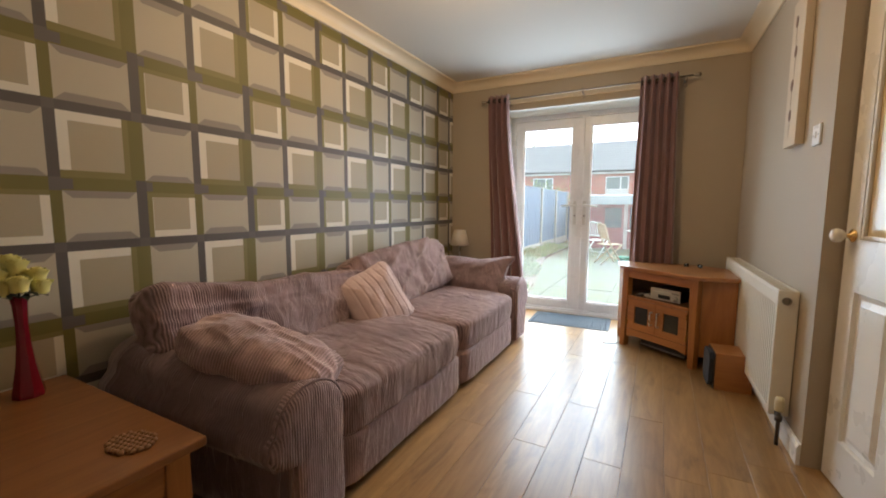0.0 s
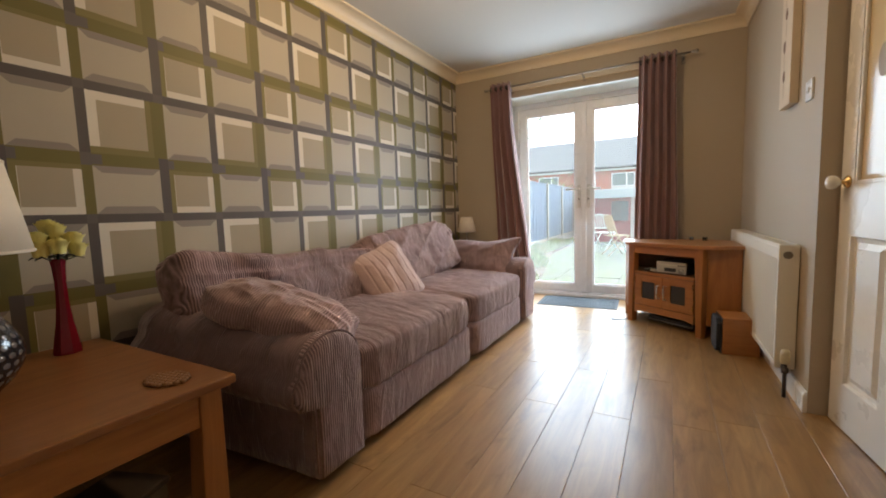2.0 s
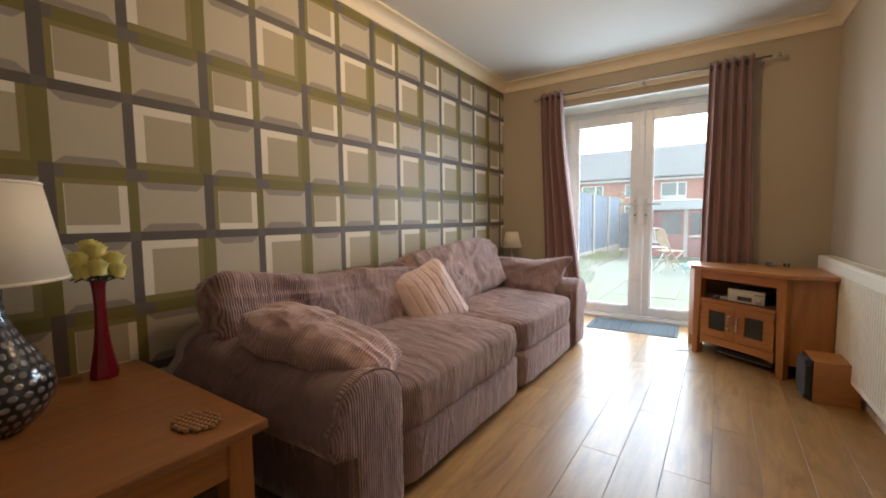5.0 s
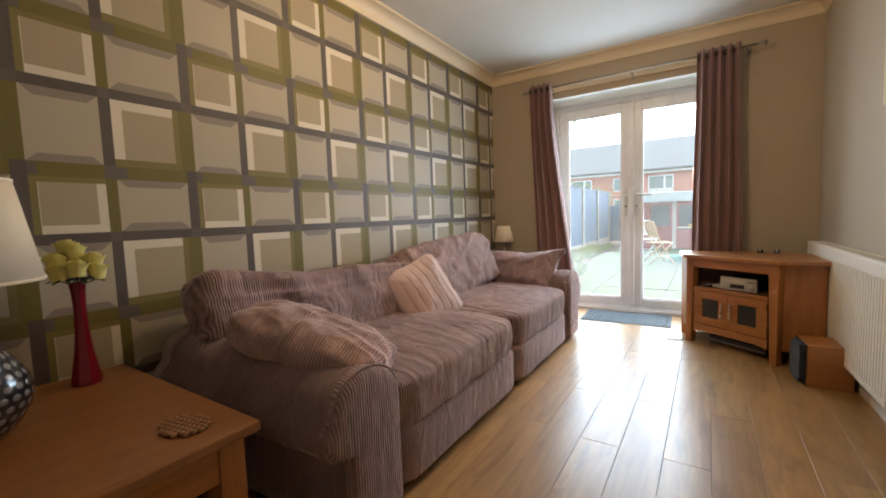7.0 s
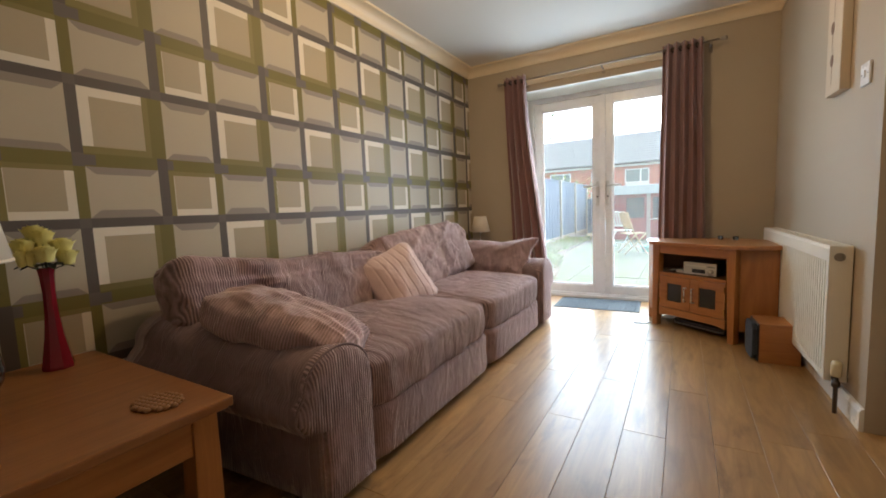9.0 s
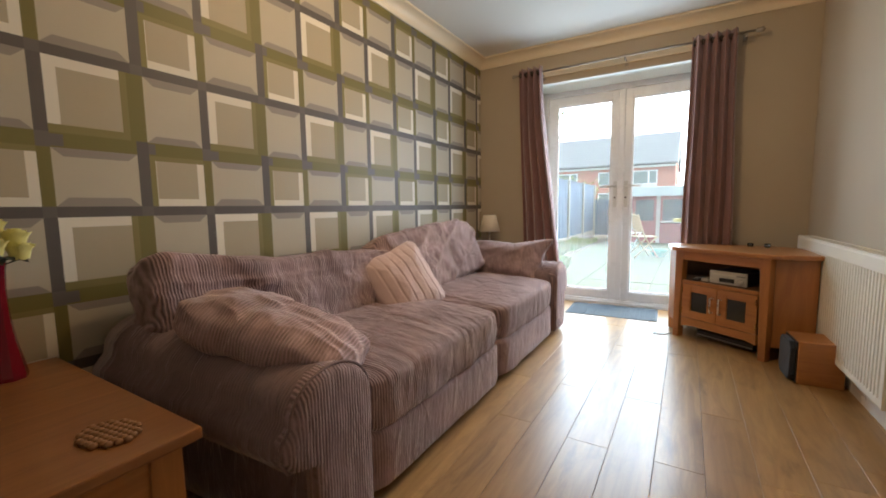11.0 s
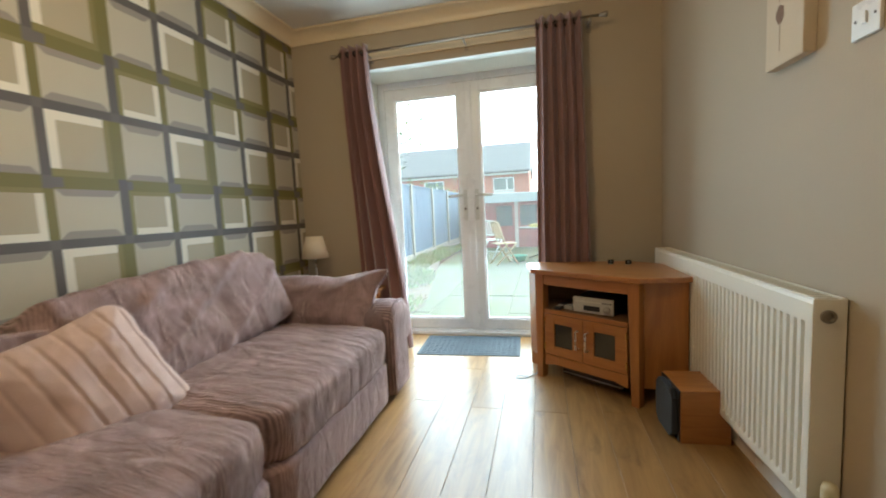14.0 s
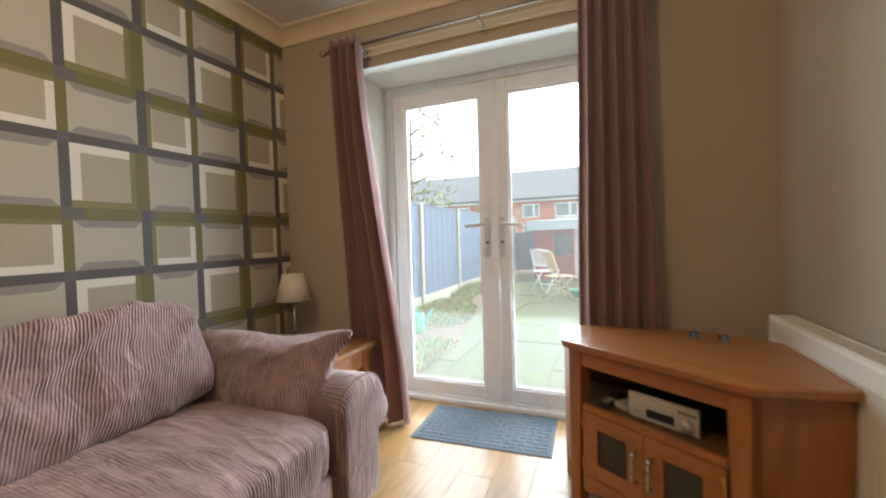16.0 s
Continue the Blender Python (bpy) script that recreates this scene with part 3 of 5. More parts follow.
def slumped(size, k, seed, fold, droop, dip, sink, run=0.8):
    """A back cushion whose top sags unevenly: droop and sink at its two ends, dip in its middle, with long slanting folds."""
    bm = soft_block(size, k, 52, 0.009, seed, 0.0, 5.0, 0.0, fold, 3.0)
    for v in bm.verts:
        u, w = v.co.y / (size[1] / 2), max(0.0, v.co.z / (size[2] / 2))
        v.co.z -= w * (droop * abs(u) ** 4 * (u < 0) + sink * max(0.0, u) ** 2 + dip * (1 - u * u) + 0.014 * noise.noise(Vector((seed, u * 3.1, 0))))
        slant = math.sin(9.0 * (u + run * v.co.z / size[2]) + seed + 1.5 * noise.noise(v.co * 5))
        v.co.x += 0.015 * max(0.0, slant) ** 3 * (v.co.x > 0)
    return bm


def arm(y_in, y_out, flare=0.0, lift=0.0):
    """A padded arm: a rounded front, rolling over to the outside; towards the wall it spreads by flare and rises by lift."""
    s = 1 if y_out > y_in else -1
    wdt = abs(y_out - y_in)
    prof = [(0.0, 0.035), (0.0, 0.40)]
    roll = wdt + 0.045
    prof += [(roll * 0.5 - roll * 0.5 * math.cos(a), 0.415 + 0.115 * math.sin(a)) for a in np.linspace(0.0, math.pi, 13)]
    prof += [(wdt + 0.072, 0.385), (wdt + 0.080, 0.345), (wdt + 0.058, 0.305), (wdt - 0.008, 0.285), (wdt - 0.008, 0.035)]
    pts = [(y_in + s * float(d), float(z)) for d, z in prof]
    bm = bmesh.new()
    n = len(pts)
    steps = [(0.12, 1.0), (0.40, 1.0), (0.60, 1.0), (0.80, 1.0), (0.955, 1.0), (0.975, 0.99), (0.985, 0.95)]
    rows = []
    cy, cz = y_in + s * wdt / 2, 0.28
    for x, k in steps:
        rows.append([bm.verts.new((x, cy + (y - cy) * k, cz + (z - cz) * (k if z > 0.1 else 1.0))) for y, z in pts])
    for a, b in zip(rows, rows[1:]):
        for i in range(n):
            bm.faces.new((a[i], a[(i + 1) % n], b[(i + 1) % n], b[i]))
    bm.faces.new(rows[0]), bm.faces.new(rows[-1])
    bmesh.ops.recalc_face_normals(bm, faces=bm.faces)
    bmesh.ops.subdivide_edges(bm, edges=[e for e in bm.edges if e.calc_length() > 0.12], cuts=2, use_grid_fill=True)
    for v in bm.verts:
        back = min(1.0, max(0.0, (0.88 - v.co.x) / 0.70))
        up, out = min(1.0, max(0.0, (v.co.z - 0.25) / 0.2)), max(0.0, (v.co.y - y_in) * s / wdt)
        v.co += Vector((0, s * flare * back * out, lift * back * up + 0.006 * noise.noise(v.co * 6) * (v.co.z > 0.3)))
    return bm


def arm_front(y_in, y_out):
    """The ribbed front of an arm: its outline as a padded plate."""
    s = 1 if y_out > y_in else -1
    wdt = abs(y_out - y_in)
    prof = [(0.004, 0.035), (0.004, 0.40)]
    roll = wdt + 0.045
    prof += [(roll * 0.5 - (roll * 0.5 - 0.004) * math.cos(a), 0.415 + 0.111 * math.sin(a)) for a in np.linspace(0.0, math.pi, 17)]
    prof += [(wdt + 0.068, 0.385), (wdt + 0.075, 0.345), (wdt + 0.053, 0.308), (wdt - 0.012, 0.288), (wdt - 0.012, 0.035)]
    cy, cz = y_in + s * wdt / 2, 0.28
    bm = bmesh.new()
    rows = []
    for x, k in ((0.885, 1.012), (0.975, 1.012), (0.998, 1.0), (1.012, 0.95), (1.016, 0.85), (1.018, 0.5)):
        rows.append([bm.verts.new((x, cy + (y_in + s * float(d) - cy) * k, cz + (float(z) - cz) * (k if z > 0.1 else min(1.0, k + 0.03)))) for d, z in prof])
    n = len(prof)
    for a, b in zip(rows, rows[1:]):
        for i in range(n):
            bm.faces.new((a[i], a[(i + 1) % n], b[(i + 1) % n], b[i]))
    bm.faces.new(rows[0]), bm.faces.new(rows[-1])
    bmesh.ops.recalc_face_normals(bm, faces=bm.faces)
    return bm


for y_in, y_out, flare, lift in ((YA + 0.240, YA, 0.050, 0.070), (YB - 0.270, YB - 0.02, 0.0, 0.0)):
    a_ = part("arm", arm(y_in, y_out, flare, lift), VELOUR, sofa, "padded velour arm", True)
    part("arm_front", arm_front(y_in, y_out), CORD_Y, a_, "ribbed corduroy arm front", True)
    sg, wdt = (1 if y_out > y_in else -1), abs(y_out - y_in)
    line = [(0.004, 0.06), (0.003, 0.25), (0.003, 0.40)] + [((wdt + 0.045) * (0.5 - 0.5 * math.cos(a)), 0.416 + 0.114 * math.sin(a)) for a in np.linspace(0.0, math.pi, 15)] + [(wdt + 0.072, 0.385), (wdt + 0.080, 0.345), (wdt + 0.057, 0.306), (wdt - 0.009, 0.286), (wdt - 0.009, 0.06)]
    part("piping", tube([(0.996, y_in + sg * float(d), float(z)) for d, z in line], 0.0045, 6), VELOUR, a_, "", True)
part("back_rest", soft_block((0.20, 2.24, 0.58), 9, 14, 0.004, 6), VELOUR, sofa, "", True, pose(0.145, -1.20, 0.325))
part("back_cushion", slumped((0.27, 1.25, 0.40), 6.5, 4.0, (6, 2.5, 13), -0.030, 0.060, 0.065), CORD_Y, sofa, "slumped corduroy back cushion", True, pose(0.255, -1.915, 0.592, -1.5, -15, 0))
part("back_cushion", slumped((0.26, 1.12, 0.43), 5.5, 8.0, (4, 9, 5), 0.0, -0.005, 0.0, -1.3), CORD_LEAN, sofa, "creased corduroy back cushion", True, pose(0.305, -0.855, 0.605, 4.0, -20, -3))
for x in (0.10, 0.90):
    for y in (YA + 0.10, YS - 0.06, YS + 0.06, YB - 0.12):
        part("foot", lathe([(0.022, 0), (0.028, 0.045)], 14, (x, y)), BLACK, sofa)

arm_pillow = thing("arm_pillow", "long mauve corduroy pillow lying on the sofa arm", "pillow", (0.700, -2.352, 0.556), 21, "sofa pillows")
part("cover", soft_block((0.57, 0.33, 0.185), 4.0, 56, 0.009, 5.0, 0.30, 6.0, 0.0, (5, 12, 4), 2.6), CORD_PILLOW, arm_pillow, "", True, pose(0, 0, 0, -3, 17, 0))
far_pillow = thing("arm_pillow", "mauve corduroy pillow with a pointed corner against the arm", "pillow", (0.560, -0.20, 0.520), 0, "sofa pillows")
bm = soft_block((0.72, 0.36, 0.20), 8.0, 36, 0.007, 9.0, 0.80, 6.0, 0.0, (5, 9, 3))
for v in bm.verts:
    c = max(0.0, v.co.y / 0.18) ** 3 * abs(v.co.x / 0.36) ** 3
    v.co = Vector((v.co.x * (1 + 0.26 * c), v.co.y * (1 + 0.12 * c), v.co.z * (1 - 0.80 * min(1.0, c))))
for v in bm.verts:
    low = min(1.0, max(0.0, 0.5 - v.co.y / 0.36))
    v.co.x -= 0.075 * low * max(0.0, v.co.x / 0.36) ** 2
    v.co.y -= 0.030 * (1 - low) * math.exp(-((v.co.x - 0.12) / 0.16) ** 2)
part("cover", bm, CORD_X, far_pillow, "", True, pose(0, 0, 0, 60, -3, 6))


def channel_cushion(name, label, at):
    """A square cushion with stitched channels across its face."""
    root = thing(name, label, "cushion", at)
    bm = soft_block((0.415, 0.425, 0.17), 7.0, 72, 0.005, 2.0, 0.72, 6.0, 0.0, (9, 14, 4), 1.0)
    for v in bm.verts:
        ch = min(1.0, abs(math.sin(math.pi * (v.co.x + 0.21) / 0.056)) * 4.0)
        v.co.z *= 0.83 + 0.17 * ch
        c = abs(v.co.y / 0.213) ** 3 * abs(v.co.x / 0.208) ** 3
        v.co = Vector((v.co.x * (1 + 0.10 * c), v.co.y * (1 + 0.10 * c), v.co.z * (1 - 0.6 * min(1.0, c))))
    part("cover", bm, BLUSH, root, "", True)
    return root


cushion = channel_cushion("scatter_cushion", "blush scatter cushion with stitched channels, leaning on the sofa back", (0, 0, 0))
ux, vx = Vector((0.143, 0.955, 0.275)).normalized(), Vector((-0.453, -0.020, 0.890))
nx = ux.cross(vx).normalized()
vx = nx.cross(ux)
cushion.matrix_basis = Matrix.Translation((0.470, -1.345, 0.517)) @ Matrix((ux, vx, nx)).transposed().to_4x4()


# ---- television cabinet in the corner ----
def tv_cabinet():
    root = thing("tv_cabinet", "honey oak corner television cabinet with glazed doors and an open shelf", "cabinet", (1.745, 0.185, 0), -35.5)
    # local x runs along the front to the radiator side, local y into the corner
    L = 0.600
    TOP = [(-0.014, -0.022), (L + 0.014, -0.022), (L + 0.200, 0.170), (0.552, 0.525), (0.30, 0.550), (-0.190, 0.212), (-0.180, 0.155)]
    part("top", prism(TOP, 0.622, 0.648, 0.005), OAK, root, "honey oak top")
    T = 0.045
    for x0, x1 in ((0.0, T + 0.012), (L - T - 0.012, L)):
        lean = 0.018 if x0 == 0 else -0.018
        bm = box((x0, 0, 0.0), (x1, 0.055, 0.621), 0.004)
        for v in bm.verts:
            if v.co.z < 0.12:
                inner_edge = (v.co.x > (x0 + x1) / 2) == (x0 == 0)
                v.co.x += (-lean if inner_edge else 0.0) * (0.12 - v.co.z) / 0.12
        part("corner_post", bm, OAK_Z, root)
    a, b = T + 0.012, L - T - 0.012
    part("top_rail", box((a, 0.004, 0.560), (b, 0.026, 0.621), 0.002), OAK, root)
    part("middle_rail", box((a, 0.004, 0.395), (b, 0.026, 0.418), 0.002), OAK, root)
    bm = prism([(a, 0.085), (a + 0.07, 0.100), (b - 0.07, 0.100), (b, 0.085), (b, 0.150), (a, 0.150)], 0.004, 0.026, axis=1)
    part("bottom_rail", bm, OAK, root)
    inner = [(T, 0.028), (L - T, 0.028), (L + 0.13, 0.175), (0.525, 0.495), (0.30, 0.515), (-0.135, 0.205), (-0.12, 0.165)]
    part("shelf", prism(inner, 0.398, 0.416), OAK_SHADED, root)
    part("bottom_board", prism(inner, 0.130, 0.148), OAK_SHADED, root)
    def side(p, q, name="side_panel", mat=OAK_Z, z0=0.085):
        d = (Vector(q) - Vector(p)).normalized()
        o = Vector((-d.y, d.x)) * 0.016
        part(name, prism([p, q, (q[0] + o.x, q[1] + o.y), (p[0] + o.x, p[1] + o.y)], z0, 0.621), mat, root)
    side((L - 0.001, 0.056), (L + 0.160, 0.170))
    side((L + 0.160, 0.172), (0.536, 0.512), "back_panel", OAK_SHADED)
    side((0.534, 0.514), (0.300, 0.534), "back_panel", OAK_SHADED)
    side((0.298, 0.533), (-0.168, 0.212), "back_panel", OAK_SHADED)
    side((-0.166, 0.165), (0.0, 0.056))
    for px, py in ((L + 0.130, 0.172), (-0.130, 0.172), (0.52, 0.485), (0.30, 0.500)):
        part("leg", box((px - 0.022, py - 0.022, 0), (px + 0.022, py + 0.022, 0.13), 0.003), OAK_Z, root)
    m = (a + b) / 2
    for x0, x1, hx in ((a + 0.002, m - 0.0015, m - 0.028), (m + 0.0015, b - 0.002, m + 0.028)):
        st = 0.062
        z0, z1 = 0.154, 0.392
        bm = box((x0, 0.002, z0), (x0 + st, 0.022, z1), 0.002)
        box((x1 - st, 0.002, z0), (x1, 0.022, z1), 0.002, bm=bm)
        box((x0 + st - 0.001, 0.003, z1 - 0.052), (x1 - st + 0.001, 0.021, z1), bm=bm)
        box((x0 + st - 0.001, 0.003, z0), (x1 - st + 0.001, 0.021, z0 + 0.052), bm=bm)
        leaf = part("door", bm, OAK, root, "oak door with a smoked glass pane")
        part("pane", box((x0 + st, 0.012, z0 + 0.052), (x1 - st, 0.016, z1 - 0.052)), TVGLASS, leaf)
        h = tube([(hx, 0.002, 0.325), (hx, -0.020, 0.325), (hx, -0.024, 0.320), (hx, -0.024, 0.232), (hx, -0.020, 0.227), (hx, 0.002, 0.227)], 0.005, 8)
        part("handle", h, CHROME, leaf, "brushed steel bar handle", True)
        ox = x0 + 0.004 if hx < m else x1 - 0.004
        for z in (0.20, 0.35):
            part("hinge", box((ox - 0.004, -0.003, z - 0.02), (ox + 0.004, 0.004, z + 0.02), 0.001), BRASS, leaf)
    return root


cabinet = tv_cabinet()
CAB = cabinet.matrix_basis


def on_cabinet(x, y, z, turn=0.0):
    return CAB @ pose(x, y, z, 0, 0, turn)


stereo = thing("stereo", "silver compact stereo unit on the cabinet's open shelf", "stereo")
stereo.matrix_basis = on_cabinet(0.325, 0.055, 0.416, 4)
part("case", box((-0.105, 0.012, 0.004), (0.115, 0.22, 0.088), 0.004), BLACK, stereo)
part("front", box((-0.107, 0.0, 0.004), (0.117, 0.014, 0.09), 0.004), SILVER, stereo, "silver front")
part("display", box((-0.045, -0.002, 0.018), (0.045, 0.001, 0.045), 0.002), BLACK, stereo, "dark display window")
part("tray", box((-0.09, -0.002, 0.062), (0.06, 0.001, 0.072), 0.002), paint("pale_silver", (0.62, 0.6, 0.55), 0.3), stereo)
part("volume_knob", tube([(0.085, 0.002, 0.034), (0.085, -0.016, 0.034)], 0.017, 20), SILVER, stereo, "", True)
for i in range(4):
    part("button", tube([(0.062 + i * 0.014, 0.002, 0.067), (0.062 + i * 0.014, -0.004, 0.067)], 0.004, 10), BLACK, stereo)
for i in range(2):
    part("button", tube([(-0.08 + i * 0.018, 0.002, 0.03), (-0.08 + i * 0.018, -0.004, 0.03)], 0.005, 10), SILVER, stereo)
player = thing("remote_control", "slim dark remote control on the open shelf", "remote")
player.matrix_basis = on_cabinet(0.11, 0.10, 0.416, 15)
part("case", box((-0.02, -0.075, 0), (0.02, 0.075, 0.016), 0.005), BLACK, player)
for i in range(6):
    part("button", box((-0.012 + (i % 2) * 0.014, -0.05 + (i // 2) * 0.02, 0.015), (-0.002 + (i % 2) * 0.014, -0.04 + (i // 2) * 0.02, 0.018)), SILVER, player)
puck = thing("set_top_box", "small grey box on the open shelf", "electronics")
puck.matrix_basis = on_cabinet(0.175, 0.10, 0.416, -10)
part("case", box((-0.03, -0.03, 0), (0.03, 0.03, 0.022), 0.006), SILVER, puck)
for dx in (0.285, 0.375):
    holder = thing("tealight_holder", "small clear glass tealight holder on the cabinet", "candle holder", group="tealight holders")
    holder.matrix_basis = on_cabinet(dx, 0.36 + (dx - 0.3) * 0.3, 0.648)
    part("cup", lathe([(0.0, 0.0), (0.012, 0.0), (0.0165, 0.004), (0.018, 0.028), (0.0165, 0.028), (0.0145, 0.007), (0.0, 0.006)], 20), glass("clear_glass"), holder, "", True)
    part("candle", lathe([(0.0, 0.0075), (0.0135, 0.0075), (0.0135, 0.016), (0.0, 0.017)], 16), paint("wax", (0.62, 0.57, 0.47), 0.5), holder, "white wax")
dvd = thing("video_recorder", "flat dark video recorder on the floor under the cabinet", "electronics")
dvd.matrix_basis = on_cabinet(0.28, 0.12, 0.0, 0)
part("case", box((-0.18, 0.0, 0.008), (0.19, 0.24, 0.05), 0.003), BLACK, dvd)
part("front_strip", box((-0.175, -0.003, 0.018), (0.185, 0.002, 0.024)), SILVER, dvd)

strip = thing("power_strip", "white power strip with plugs on the floor under the cabinet", "power strip")
strip.matrix_basis = on_cabinet(0.14, 0.40, 0.0, 8)
part("body", box((-0.15, -0.028, 0.0), (0.15, 0.028, 0.036), 0.006), UPVC, strip)
for i in range(3):
    plug = part("plug", box((-0.11 + i * 0.08, -0.024, 0.035), (-0.065 + i * 0.08, 0.024, 0.066), 0.008), BLACK if i else UPVC, strip)
    part("lead", tube([(-0.087 + i * 0.08, -0.022, 0.05), (-0.08 + i * 0.09, -0.07, 0.03), (-0.03 + i * 0.10, -0.11, 0.006), (0.05 + i * 0.09, -0.10 + 0.03 * i, 0.005)], 0.0035, 6), BLACK, plug, "", True)

# loudspeaker on the floor
speaker = thing("loudspeaker", "small oak veneered loudspeaker with a charcoal grille, on the floor", "loudspeaker", (2.330, -0.448, 0), 4.0)
part("case", box((0.0, 0.0, 0.0), (0.190, 0.215, 0.228), 0.004), OAK, speaker)
c_ = 0.030
outline = [(0.012 + c_, 0.010), (0.203 - c_, 0.010), (0.203, 0.010 + c_), (0.203, 0.218 - c_), (0.203 - c_, 0.218), (0.012 + c_, 0.218), (0.012, 0.218 - c_), (0.012, 0.010 + c_)]
part("baffle", box((-0.006, 0.006, 0.004), (0.001, 0.209, 0.224), 0.002), BLACK, speaker, "black front board")
part("grille", prism(outline, -0.032, -0.006, 0.005, axis=0), GRILLE, speaker, "charcoal cloth grille")

# ---- radiator ----
rad = thing("radiator", "white double panel radiator with vertical flutes on the wall", "radiator", (east(-0.93) - 0.082, -0.968, 0), math.degrees(math.atan(0.022)))
RL, Z0, Z1 = 1.42, 0.125, 0.725


def fluted(y_front):
    """A pressed steel panel with upright flutes; local y runs along the wall, x towards it."""
    bm = bmesh.new()
    prof, pitch = [(0.0, 0.0), (0.020, 0.0)], 0.0333
    n = int((RL - 0.04) / pitch)
    for i in range(n):
        y = 0.02 + i * pitch
        prof += [(y + 0.008, 0.0), (y + 0.010, 0.022), (y + 0.0235, 0.022), (y + 0.0255, 0.0)]
    prof += [(RL - 0.02, 0.0), (RL, 0.0)]
    zs = [(Z0, 0.006), (Z0 + 0.012, 0.0), (Z0 + 0.035, 0.0), (Z0 + 0.055, 1.0), (Z1 - 0.085, 1.0), (Z1 - 0.065, 0.0), (Z1 - 0.012, 0.0), (Z1, 0.006)]
    rows = []
    for z, k in zs:
        rows.append([bm.verts.new((y_front + (d * k if k in (0.0, 1.0) else k), y, z)) for y, d in prof])
    for a, b in zip(rows, rows[1:]):
        for i in range(len(prof) - 1):
            bm.faces.new((a[i], a[i + 1], b[i + 1], b[i]))
    bmesh.ops.recalc_face_normals(bm, faces=bm.faces)
    back = [bm.verts.new((y_front + 0.024, y, z)) for y, z in ((0, Z0), (RL, Z0), (RL, Z1), (0, Z1))]
    bm.faces.new(back)
    return bm


part("front_panel", fluted(0.0), RADIATOR, rad, "fluted front panel")
part("rear_panel", box((0.060, 0.004, Z0 + 0.003), (0.074, RL - 0.004, Z1 - 0.006), 0.003), RADIATOR, rad)
for y0, y1 in ((-0.002, 0.003), (RL - 0.003, RL + 0.002)):
    part("end_cover", box((0.001, y0, Z0 + 0.005), (0.078, y1, Z1 + 0.002), 0.0015), RADIATOR, rad)
bm = bmesh.new()
box((0.004, 0.002, Z1 - 0.003), (0.014, RL - 0.002, Z1 + 0.004), 0.001, bm=bm)
box((0.066, 0.002, Z1 - 0.003), (0.076, RL - 0.002, Z1 + 0.004), 0.001, bm=bm)
for i in range(60):
    y = 0.015 + i * (RL - 0.03) / 59
    box((0.013, y, Z1 - 0.002), (0.067, y + 0.008, Z1 + 0.003), bm=bm)
part("top_grille", bm, RADIATOR, rad, "slotted top grille")
bm = lathe([(0.0, 0.0), (0.018, 0.0), (0.018, 0.006), (0.012, 0.007), (0.010, 0.002), (0.0, 0.002)], 24)
bmesh.ops.transform(bm, matrix=pose(0.034, -0.002, Z1 - 0.045, 90, 0, 0), verts=bm.verts)
part("end_plug", bm, NICKEL, rad, "round metal end plug")
bm = lathe([(0.017, 0.0), (0.019, 0.006), (0.019, 0.05), (0.015, 0.066), (0.0, 0.068)], 20, (0.034, -0.034))
for v in bm.verts:
    v.co.z += 0.165
part("valve_head", bm, paint("yellowed_plastic", (0.72, 0.66, 0.46), 0.4), rad, "cream thermostatic valve head", True)
bm = tube([(0.034, -0.034, 0.168), (0.034, -0.034, 0.10), (0.034, -0.034, 0.0)], 0.0085, 10)
tube([(0.034, -0.034, 0.145), (0.034, 0.004, 0.145)], 0.011, 10, bm=bm)
tube([(0.034, -0.034, 0.142), (0.034, -0.034, 0.118)], 0.015, 10, bm=bm)
part("valve_body", bm, DARKMETAL, rad, "dull metal valve and pipe", True)
bm = tube([(0.034, RL + 0.03, 0.15), (0.034, RL + 0.03, 0.0)], 0.0085, 10)
tube([(0.034, RL + 0.03, 0.145), (0.034, RL - 0.004, 0.145)], 0.010, 10, bm=bm)
part("return_pipe", bm, CHROME, rad, "", True)
for y in (0.25, RL - 0.25):
    part("bracket", box((0.072, y, 0.3), (0.083, y + 0.03, 0.6)), RADIATOR, rad)
wire = tube([(2.575, -0.99, 0.03), (2.56, -1.02, 0.05), (2.575, -1.06, 0.025), (2.585, -1.10, 0.03), (2.57, -1.11, 0.012)], 0.006, 8)
tagged(part("loose_cable", wire, BLACK, None, "", True), "loose dark cable by the radiator pipe", "cable", "", "thing")

